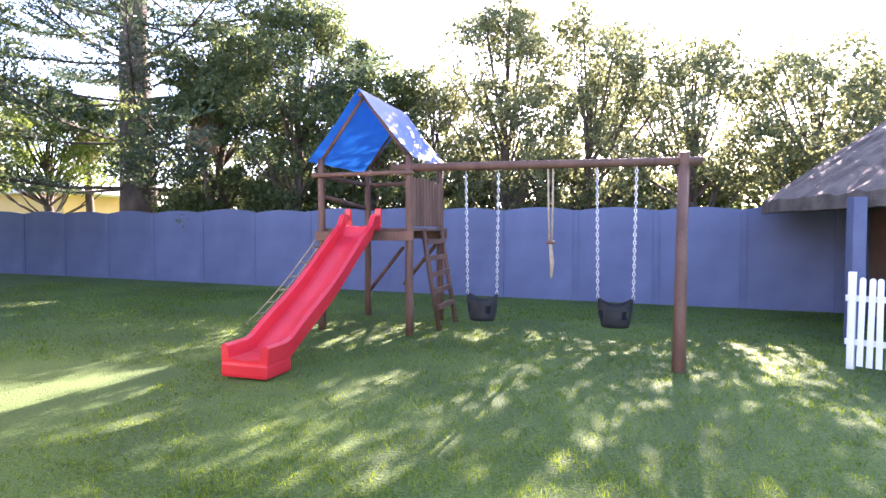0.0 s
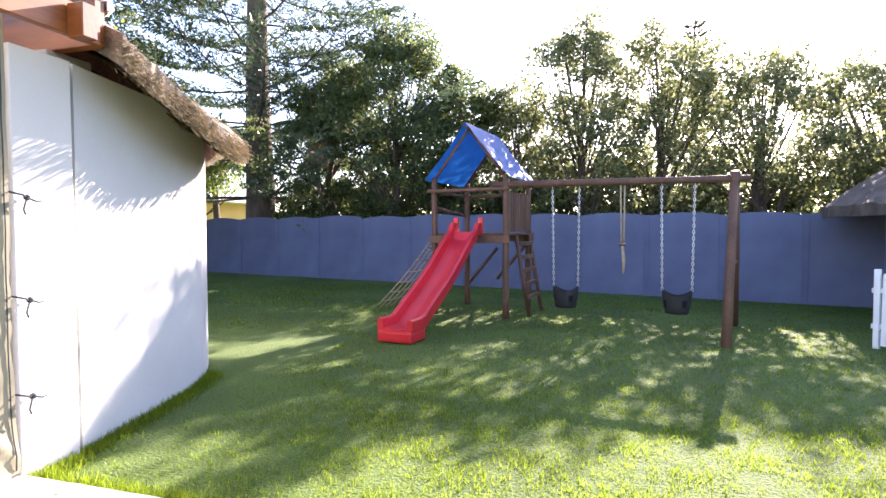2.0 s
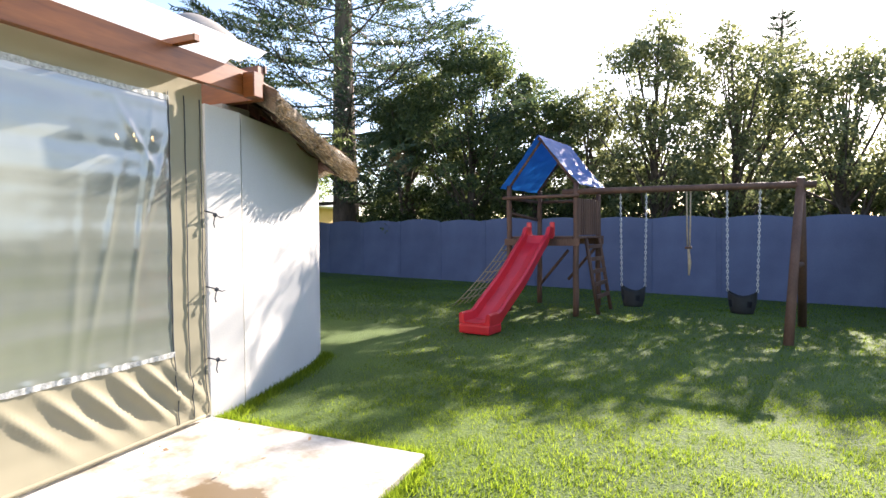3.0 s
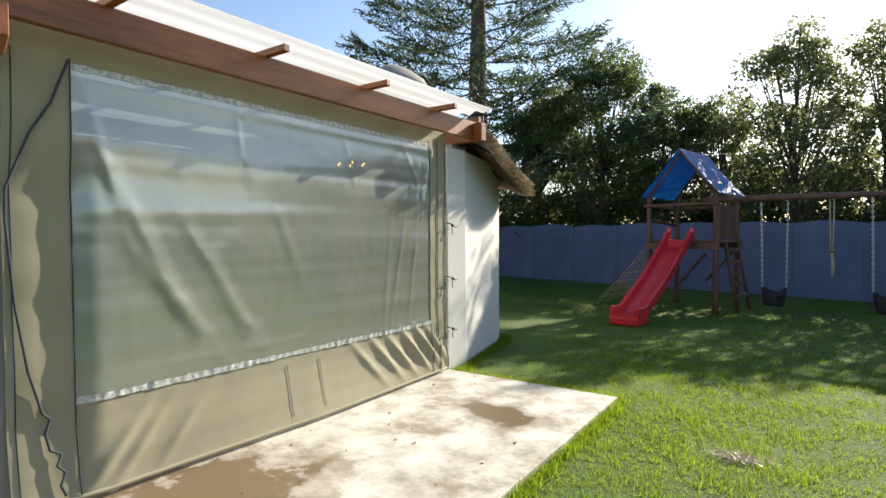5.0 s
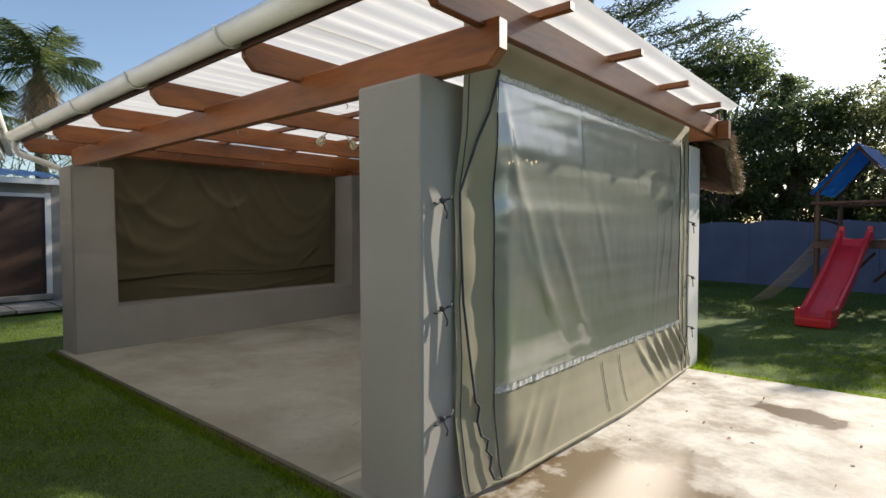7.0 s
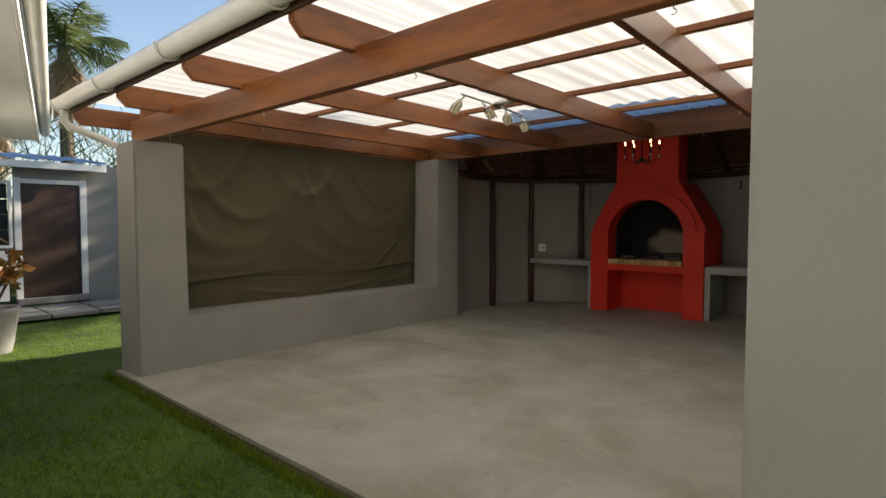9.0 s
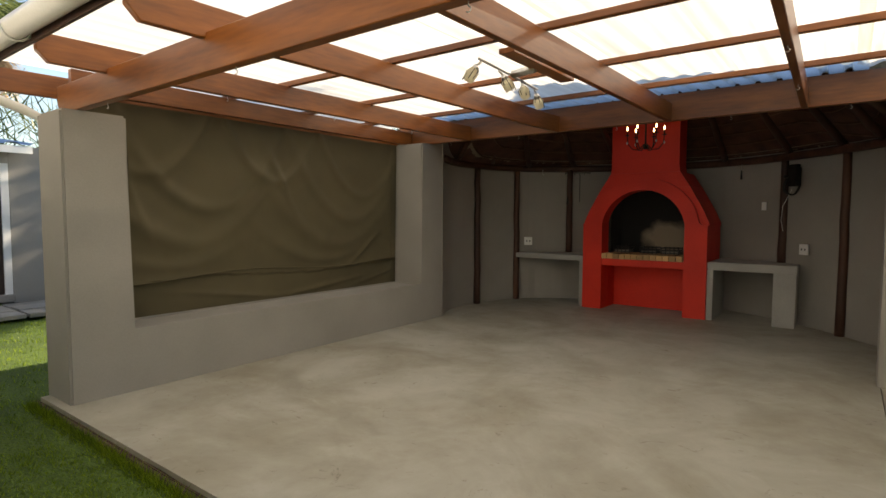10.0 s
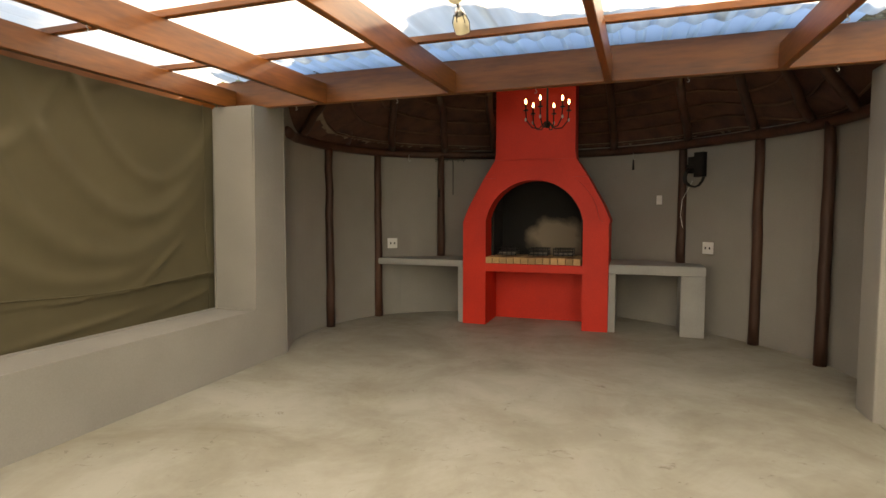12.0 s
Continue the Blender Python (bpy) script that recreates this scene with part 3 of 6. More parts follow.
def build_gutter():
    g = thing("gutter", (-6.4, -4.40, 2.70), "white half-round plastic gutter along the eaves", "gutter")
    bm = bmesh.new()
    n, rings = 10, []
    for x in [-10.15 + i * 0.8 for i in range(10)]:
        x = min(x, -2.7)
        rings.append([bm.verts.new((x, -4.40 + 0.082 * math.cos(math.pi * (1 + k / n)), 2.80 + 0.10 * math.sin(math.pi * (1 + k / n)))) for k in range(n + 1)] +
                     [bm.verts.new((x, -4.40 + 0.074 * math.cos(math.pi * (2 - k / n)), 2.80 + 0.090 * math.sin(math.pi * (2 - k / n)))) for k in range(n + 1)])
    for a, b in zip(rings, rings[1:]):
        m = len(a)
        for k in range(m):
            bm.faces.new((a[k], a[(k + 1) % m], b[(k + 1) % m], b[k]))
    part("trough", bm, M_gutter, g, smooth=True)
    for x in (-10.15, -2.70):
        bm = bmesh.new()
        add_prism(bm, [(0.084 * math.cos(math.pi * (1 + k / n)), 0.102 * math.sin(math.pi * (1 + k / n))) for k in range(n + 1)], x - 0.012, x + 0.012, lambda u, v, d: (d, -4.40 + u, 2.802 + v))
        part("end_cap", bm, M_gutter, g)
    for x in RAFTER_X:
        bm = bmesh.new()
        add_tube(bm, [(x + 0.03, -4.40 + 0.094 * math.cos(a), 2.80 + 0.112 * math.sin(a)) for a in [math.pi * (1 + k / 8) for k in range(9)]], 0.009, 5)
        part("bracket", bm, M_gutter, g)
    tube("downpipe", [(-10.02, -4.40, 2.72), (-10.02, -4.40, 2.60), (-10.01, -4.36, 2.54), (-9.93, -4.05, 2.42), (-9.90, -3.94, 2.36), (-9.90, -3.92, 2.2), (-9.90, -3.92, -0.05)], 0.04, M_gutter, g, "white plastic downpipe with elbow", 10)
    bm = bmesh.new()
    add_box(bm, (-10.2, -4.318, 2.70), (-2.7, -4.293, 2.79), 0.004)
    tagged(part("fascia", bm, M_pole), "dark timber strip behind the gutter", "fascia", kind="structure")


build_timbers()
build_roof_sheets()
build_gutter()


# ---- thatched roof of the hut ----
APEX = Vector((-6.26, 2.87, 4.04))


def eave_ring(over=0.36, n=6):
    pts = curve_through(HUT, n)
    ring = []
    for i, p in enumerate(pts):
        d = (pts[min(i + 1, len(pts) - 1)] - pts[max(i - 1, 0)]).normalized()
        th = 0.09 + 0.23 * max(0.0, 1 - i / 18)
        q = p + Vector((d.y, -d.x)) * (th + over + 0.12 * smooth_step(i / 10) - 0.30 * smooth_step((i - 14) / 9))
        z = 2.04 + 0.24 * smooth_step((i - 15) / 10) + 0.34 * max(0.0, min(1.3, 1.9 - q.y)) + 0.30 * smooth_step((i - 77) / 6)
        ring.append(Vector((q.x, q.y, z)))
    west, east = ring[-1], ring[0]
    south = []
    for k in range(1, 16):
        x = west.x + (east.x - west.x) * k / 16
        u = abs(x + 6.5) / 3.5
        south.append(Vector((x, 0.80, 3.14 - 0.62 * u * u)))
    return ring + south


def build_thatch():
    ring = eave_ring()
    bm = bmesh.new()
    n, steps = len(ring), 14
    def surface_point(p, k, lift):
        t = k / steps
        q = p.lerp(APEX, t)
        w = noise.noise(q * 5) * 0.035 + noise.noise(q * 16) * 0.018 + noise.noise(Vector((q.x * 30, q.y * 30, 0))) * 0.012
        return q + Vector((0, 0, lift * (1 - 0.3 * t) + w))
    dense = []
    for i in range(n):
        for s in range(3):
            dense.append(ring[i].lerp(ring[(i + 1) % n], s / 3))
    n = len(dense)
    rows = [[bm.verts.new(surface_point(p, k, 0.24)) for p in dense] for k in range(steps)]
    tip = bm.verts.new(APEX + Vector((0, 0, 0.14)))
    for a, b in zip(rows, rows[1:]):
        for i in range(n):
            bm.faces.new((a[i], a[(i + 1) % n], b[(i + 1) % n], b[i]))
    for i in range(n):
        bm.faces.new((rows[-1][i], rows[-1][(i + 1) % n], tip))
    lip = [bm.verts.new(p + (APEX - p) * 0.02 + Vector((0, 0, 0.03 + 0.02 * noise.noise(p * 20)))) for p in dense]
    for i in range(n):
        bm.faces.new((lip[i], lip[(i + 1) % n], rows[0][(i + 1) % n], rows[0][i]))
    inner = [bm.verts.new(p.lerp(APEX, 0.16)) for p in dense]
    for i in range(n):
        bm.faces.new((inner[i], inner[(i + 1) % n], lip[(i + 1) % n], lip[i]))
    roof = part("thatched_roof", bm, M_thatch)
    rng = np.random.default_rng(21)
    k = rng.integers(0, n, 30000)
    t = np.where(rng.uniform(0, 1, 30000) < 0.4, 0.0, rng.uniform(0, 0.9, 30000) ** 1.5)
    base = np.array([tuple(p) for p in dense])[k]
    apex = np.array(tuple(APEX))
    run = base - apex
    run /= np.linalg.norm(run, axis=1)[:, None]
    pos = base + (apex - base) * t[:, None] + rng.normal(size=(30000, 3)) * np.array([0.03, 0.03, 0.0])
    pos[:, 2] += np.where(t > 0, 0.215 * (1 - 0.3 * t), rng.uniform(0.03, 0.2, 30000))
    d = run + rng.normal(size=(30000, 3)) * 0.08
    d /= np.linalg.norm(d, axis=1)[:, None]
    w = np.cross(d, rng.normal(size=(30000, 3)))
    w *= 0.003 / (np.linalg.norm(w, axis=1)[:, None] + 1e-9)
    ln = np.where(t > 0.07, 0.10, 0.018)[:, None] * rng.uniform(0.6, 1.4, (30000, 1))
    v = np.stack([pos - w - d * 0.04, pos + w - d * 0.04, pos + d * ln + w, pos + d * ln - w], axis=1)
    straw = cloud("straw", v.reshape(-1, 3), np.arange(120000).reshape(-1, 4), M_straw, roof)
    straw["kind"] = "stuff"
    tagged(roof, "grey-brown weathered thatch roof with ragged eaves", "thatch roof")
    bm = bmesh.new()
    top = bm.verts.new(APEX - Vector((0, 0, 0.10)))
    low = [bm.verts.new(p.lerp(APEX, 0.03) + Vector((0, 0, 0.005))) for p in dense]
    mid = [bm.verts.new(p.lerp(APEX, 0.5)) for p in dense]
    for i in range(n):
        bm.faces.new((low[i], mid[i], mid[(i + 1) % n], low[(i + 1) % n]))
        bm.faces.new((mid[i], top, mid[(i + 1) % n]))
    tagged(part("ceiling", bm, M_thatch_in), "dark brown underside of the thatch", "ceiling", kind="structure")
    # cement cap
    bm = bmesh.new()
    prof = [(0.02, 0.34), (0.16, 0.32), (0.34, 0.22), (0.55, 0.05), (0.62, -0.08), (0.55, -0.14)]
    rings = [[bm.verts.new(APEX + Vector((r * 1.1 * math.cos(a), r * 1.1 * math.sin(a), z + 0.2))) for a in [2 * math.pi * k / 20 for k in range(20)]] for r, z in prof]
    for a, b in zip(rings, rings[1:]):
        for k in range(20):
            bm.faces.new((a[k], a[(k + 1) % 20], b[(k + 1) % 20], b[k]))
    bm.faces.new(rings[0])
    part("cap", bm, M_paving, roof, "grey cement cap on the thatch peak", smooth=True)
    # roof poles and laths inside
    feet = [(-9.62, 1.75), (-9.56, 2.75), (-9.18, 3.42), (-8.50, 3.92), (-7.80, 4.27), (-6.05, 4.30), (-5.10, 3.82), (-4.46, 3.16), (-4.08, 2.52), (-3.92, 1.85)]
    for k, (fx, fy) in enumerate(feet):
        foot = Vector((fx, fy, 2.47))
        head = Vector((APEX.x + 0.78 * (fx - APEX.x), 1.0 + 0.45 * (fy - 1.0), 0.0))
        plan = (Vector((head.x, head.y)) - Vector((APEX.x, APEX.y))).length / (Vector((fx, fy)) - Vector((APEX.x, APEX.y))).length
        head.z = 2.47 + min(0.95, 1.35 * max(0.35, 1 - plan))
        bend = [foot.lerp(head, q / 7) + Vector((0.03 * noise.noise((q * 0.5, k * 2.7, 0)), 0, 0)) for q in range(8)]
        ob = tube("roof_pole", bend, [0.052 - 0.010 * q / 7 for q in range(8)], M_pole, sides=8)
        tagged(ob, "dark round pole under the thatch", "roof pole", "hut roof poles")
    for k in range(1, 9):
        t = 0.08 + k * 0.085
        pts = [p.lerp(APEX, t) - Vector((0, 0, 0.035)) for p in ring]
        ob = tube("lath", pts + [pts[0]], 0.013, M_play_wood, sides=5)
        tagged(ob, "thin pale lath ring under the thatch", "lath", "hut laths")


build_thatch()


# ---- hut interior ----
def build_hut_poles():
    spots = [(-9.60, 2.36, 0.0), (-9.33, 3.28, 0.0), (-8.55, 3.87, 0.88), (-5.16, 3.83, 0.86), (-4.42, 3.06, 0.0), (-3.975, 2.27, 0.0), (-3.86, 1.5, 0.0)]
    for i, (x, y, z) in enumerate(spots):
        wob = [(x + 0.012 * noise.noise((i * 3.1, k * 0.9, 0)), y + 0.01 * noise.noise((k * 0.8, i * 2.2, 4)), z + (2.42 - z) * k / 8) for k in range(9)]
        ob = tube("wall_pole", wob, [0.060 - 0.010 * k / 8 for k in range(9)], M_pole, sides=12)
        tagged(ob, "dark stained gum pole against the hut wall", "pole", "hut wall poles")
    pts = [(p.x + (-6.7 - p.x) * 0.02, p.y - 0.05, 2.42) for p in curve_through(HUT, 3)[3:-1]]
    ob = tube("ring_beam", pts, 0.058, M_pole, sides=8)
    tagged(ob, "dark ring pole on top of the hut wall", "ring beam")


def build_fireplace():
    cx, y0 = -7.02, 3.17
    f = thing("fireplace", (cx, y0 + 0.4, 0), "red painted built-in barbecue fireplace with arched sooty opening", "fireplace")
    # front: built of strips left and right of the arch so that the opening stays open
    bm = bmesh.new()
    inner, spring, half = 0.655, 1.31, 0.965
    def outer_at(u):
        if abs(u) > 0.845:
            return 1.42
        return 1.36 + 0.79 * math.sqrt(max(0.0, 1 - (u / 0.85) ** 2))
    n = 48
    us = [-half + 2 * half * k / n for k in range(n + 1)]
    def column(u):
        top = outer_at(u)
        if abs(u) >= inner:
            return [(0.0 if abs(u) > 0.62 else 0.735, top)]
        return [(spring + math.sqrt(max(0, inner * inner - u * u)), top)]
    depth = 0.30
    for a, b in zip(us, us[1:]):
        m = (a + b) / 2
        if abs(m) < inner:
            la, lb = column(max(-inner, min(inner, a)) * 0.9999)[0][0] if abs(a) < inner else spring, column(max(-inner, min(inner, b)) * 0.9999)[0][0] if abs(b) < inner else spring
        else:
            la = lb = 0.0
        ta, tb = outer_at(a), outer_at(b)
        quad = [(a, la), (b, lb), (b, tb), (a, ta)]
        add_prism(bm, quad, y0, y0 + depth, lambda u, v, d: (cx + u, d, v))
    bmesh.ops.remove_doubles(bm, verts=bm.verts, dist=0.0008)
    # drop the walls between neighbouring strips
    seen = {}
    for fc in bm.faces:
        seen.setdefault(tuple(round(c, 3) for c in fc.calc_center_median()), []).append(fc)
    bmesh.ops.delete(bm, geom=[x for v in seen.values() if len(v) > 1 for x in v], context="FACES")
    part("arch_front", bm, M_red, f)
    box("lintel", (cx - inner + 0.002, y0 + 0.02, 0.735), (cx + inner - 0.002, y0 + 0.9, 0.845), M_red, f, bevel=0.008)
    # tapered hood and chimney behind the arch: each one closed solid
    prof = [(0.975, 1.40), (0.975, 1.44), (0.90, 1.62), (0.78, 1.84), (0.69, 2.0)]
    for sgn in (-1, 1):
        bm = bmesh.new()
        outline = [(sgn * w, z) for w, z in prof] + [(sgn * 0.45, 2.0), (sgn * 0.667, 1.80), (sgn * 0.667, 1.40)]
        add_prism(bm, outline if sgn > 0 else outline[::-1], y0 + 0.07, y0 + 1.0, lambda u, v, d: (cx + u, d, v))
        part("hood_side", bm, M_red, f)
    for name, prof, back in (("hood_throat", [(0.69, 2.003), (0.60, 2.14), (0.54, 2.24)], 1.0), ("chimney", [(0.54, 2.242), (0.525, 2.34), (0.522, 3.25)], 0.50)):
        bm = bmesh.new()
        add_prism(bm, [(w, z) for w, z in prof] + [(-w, z) for w, z in prof[::-1]], y0 + 0.075, y0 + back, lambda u, v, d: (cx + u, d, v))
        part(name, bm, M_red, f)
    for s, name in ((-1, "side_wall"), (1, "side_wall")):
        box(name, (cx + s * 0.966, y0 + 0.302, 0), (cx + s * 0.64, y0 + 1.0, 1.398), M_red, f, bevel=0.004)
    box("back_panel", (cx - 0.64, y0 + 0.62, 0), (cx + 0.64, y0 + 0.70, 0.733), M_red, f)
    box("firebox_back", (cx - 0.64, y0 + 0.86, 0.846), (cx + 0.64, y0 + 0.95, 2.0), M_soot_back, f, "soot blackened back wall")
    for s in (-1, 1):
        box("firebox_side", (cx + s * 0.639, y0 + 0.302, 0.846), (cx + s * 0.60, y0 + 0.858, 2.0), M_soot, f, "soot blackened side wall")
    box("firebox_top", (cx - 0.6, y0 + 0.302, 1.99), (cx + 0.6, y0 + 0.858, 2.05), M_soot, f)
    x = cx - inner + 0.006
    brick_me = None
    while x < cx + inner - 0.09:
        w = 0.098
        if brick_me is None:
            bm = bmesh.new()
            add_box(bm, (0, 0, 0), (w - 0.008, 0.62, 0.085), 0.005)
            b = part("brick", bm, M_firebrick, f)
            brick_me = b.data
        else:
            b = link("brick", brick_me, None, f)
        b.matrix_basis = Matrix.Translation((x, y0 + 0.012, 0.848 + random.uniform(-0.003, 0.003)))
        x += w
    for gx in (-0.42, 0.02, 0.36):
        g = thing("grill_basket", (cx + gx, y0 + 0.45, 0.937), "small rusted iron fire basket in the hearth", "fire basket", "fire baskets")
        for zz in (0.02, 0.06, 0.10):
            bm = bmesh.new()
            w, d = 0.13, 0.12
            c = [(cx + gx - w, y0 + 0.45 - d, 0.937 + zz), (cx + gx + w, y0 + 0.45 - d, 0.937 + zz), (cx + gx + w, y0 + 0.45 + d, 0.937 + zz), (cx + gx - w, y0 + 0.45 + d, 0.937 + zz)]
            add_tube(bm, c + [c[0]], 0.007, 5)
            part("rail", bm, M_iron, g)
        for k in range(5):
            u = -0.13 + 0.065 * k
            for sy in (-1, 1):
                tube("bar", [(cx + gx + u, y0 + 0.45 + sy * 0.12, 0.937), (cx + gx + u, y0 + 0.45 + sy * 0.12, 1.05)], 0.006, M_iron, g, sides=5)
        box("ash_pan", (cx + gx - 0.12, y0 + 0.34, 0.94), (cx + gx + 0.12, y0 + 0.56, 0.985), M_ash, g, "grey ash and charcoal", 0.01)


def build_counters():
    c = thing("side_counter", (-8.66, 3.5, 0), "grey plastered side counter with a thin end support", "counter", "barbecue counters")
    bm = bmesh.new()
    add_prism(bm, [(-9.30, 3.2), (-8.0, 3.2), (-8.0, 4.05), (-8.45, 3.92), (-9.22, 3.44)], 0.785, 0.875, lambda u, v, d: (u, v, d))
    bmesh.ops.bevel(bm, geom=list(bm.edges), offset=0.01, segments=2, affect="EDGES")
    part("top", bm, M_counter, c)
    box("support", (-8.075, 3.235, 0), (-8.004, 4.0, 0.784), M_counter, c)
    c = thing("side_counter", (-5.48, 3.5, 0), "grey plastered side counter on two block legs", "counter", "barbecue counters")
    bm = bmesh.new()
    add_prism(bm, [(-6.05, 3.2), (-4.92, 3.2), (-4.92, 3.75), (-5.15, 3.94), (-6.05, 4.25)], 0.755, 0.87, lambda u, v, d: (u, v, d))
    bmesh.ops.bevel(bm, geom=list(bm.edges), offset=0.01, segments=2, affect="EDGES")
    part("top", bm, M_counter, c)
    box("leg", (-6.05, 3.205, 0), (-5.965, 4.1, 0.754), M_counter, c)
    box("leg", (-5.20, 3.205, 0), (-4.925, 3.7, 0.754), M_counter, c)


build_hut_poles()
build_fireplace()
build_counters()


# ---- canvas blinds ----
def cloth(name, y0, y1, z0, z1, x_of, material, parent=None, ny=90, nz=60, label=""):
    bm = bmesh.new()
    rows = [[bm.verts.new((x_of(y0 + (y1 - y0) * i / ny, z0 + (z1 - z0) * j / nz), y0 + (y1 - y0) * i / ny, z0 + (z1 - z0) * j / nz)) for i in range(ny + 1)] for j in range(nz + 1)]
    for a, b in zip(rows, rows[1:]):
        for i in range(ny):
            bm.faces.new((a[i], a[i + 1], b[i + 1], b[i]))
    return part(name, bm, material, parent, label, smooth=True)


def fold(y, z, cy, cz, angle, width, length, height):
    """One soft crease in a hanging cloth."""
    a = radians(angle)
    u, v = (y - cy) * math.cos(a) + (z - cz) * math.sin(a), -(y - cy) * math.sin(a) + (z - cz) * math.cos(a)
    return height * math.exp(-(v / width) ** 2) * math.exp(-(u / length) ** 2)


def swag(y, z, yc, zc, curve, width, height):
    """A fold hanging in an arc between two higher points."""
    v = (z - zc - curve * (y - yc) ** 2) / (width * (1 + 0.8 * abs(y - yc)))
    return height * math.exp(-v * v) * math.exp(-((y - yc) / 1.1) ** 4)


def west_drape(y, z):
    w = 0.022 * noise.noise((y * 0.9, z * 1.1, 2)) + 0.006 * noise.noise((y * 4, z * 4, 3))
    for yc, zc, curve, width, height in ((-0.62, 1.16, 0.62, 0.075, 0.05), (-0.38, 1.50, 0.95, 0.06, 0.04), (-0.80, 0.98, 0.36, 0.05, 0.03), (-0.15, 1.82, 1.3, 0.05, 0.03), (-2.65, 1.25, 0.7, 0.075, 0.05), (-2.45, 1.62, 1.0, 0.06, 0.04), (-2.85, 1.02, 0.4, 0.05, 0.03), (-1.62, 1.95, 1.6, 0.05, 0.03), (-3.1, 1.95, 1.5, 0.05, 0.03)):
        w += 0.75 * swag(y, z, yc, zc, curve, width * 1.25, height)
    for cy, cz, ang, wd, ln, h in ((-1.55, 2.0, -62, 0.05, 0.5, 0.03), (-3.3, 1.9, -70, 0.04, 0.5, 0.025), (0.15, 0.68, 12, 0.03, 0.35, 0.02), (-2.2, 0.66, -8, 0.03, 0.5, 0.02), (-0.9, 0.62, 6, 0.03, 0.5, 0.02), (-0.2, 1.05, 38, 0.035, 0.35, 0.025)):
        w += fold(y, z, cy, cz, ang, wd, ln, h)
    crease = 0.86 + 0.035 * math.sin(y * 2.1 + 0.6) + 0.012 * noise.noise((y * 3, 0, 7))
    if z > crease:
        w += 0.055 * math.exp(-(z - crease) / 0.14) * (0.6 + 0.4 * math.sin(y * 1.7 + 1))
    return -9.90 + w


TIE_Z = (0.50, 1.12, 1.72)


def east_drape(y, z):
    w = 0.010 * noise.noise((y * 0.55, z * 0.8, 9)) + 0.007 * noise.noise((y * 0.30, z * 4.6, 1)) + 0.003 * noise.noise((y * 0.4, z * 11.0, 6)) + 0.0035 * noise.noise((y * 3.2, z * 2.6, 5)) + 0.0012 * noise.noise((y * 11, z * 7, 8))
    for cy, cz, ang, wd, ln, h in ((-3.28, 2.05, -75, 0.035, 0.5, 0.016), (-3.05, 1.55, -64, 0.05, 0.55, 0.020), (-2.80, 1.05, -52, 0.06, 0.45, 0.028), (-2.55, 1.25, -58, 0.05, 0.40, 0.020), (-2.30, 0.85, -48, 0.06, 0.30, 0.020), (-2.35, 2.2, -84, 0.025, 0.20, 0.018), (-1.95, 1.5, -66, 0.05, 0.40, 0.010), (-0.55, 1.35, 78, 0.025, 0.60, 0.016), (-0.30, 1.5, 82, 0.022, 0.70, 0.018), (-0.75, 1.1, 84, 0.03, 0.50, 0.010), (-0.32, 2.15, -58, 0.025, 0.25, 0.018), (-0.14, 1.9, 74, 0.02, 0.45, 0.016), (-1.25, 2.2, -72, 0.03, 0.25, 0.010)):
        w += fold(y, z, cy, cz, ang, wd, ln, h * 0.5)
    if z < 0.62:
        k = (0.62 - z) / 0.55
        for cy, h in ((-1.05, 0.022), (-0.80, 0.032), (-0.58, 0.036), (-0.34, 0.046), (-0.12, 0.050), (0.05, 0.036)):
            w += fold(y, z, cy + 0.30 * (0.35 - z), 0.33, 122, 0.036, 0.22, h)
        for cy, h in ((-3.25, 0.022), (-3.1, 0.018), (-2.85, 0.012)):
            w += fold(y, z, cy, 0.22, 48, 0.035, 0.25, h)
        w += 0.09 * k * k * max(0.0, 1 - abs(y + 1.7) / 3.0)
    near = max(math.exp(-((z - tz) / 0.13) ** 2) for tz in TIE_Z)
    pull = (0.074 + 0.010 * near) * (1 - 0.75 * smooth_step((z - 1.72) / 0.6)) * (0.55 + 0.45 * smooth_step(z / 0.4))
    return -3.28 + w - pull * smooth_step((-3.28 - y) / 0.30)


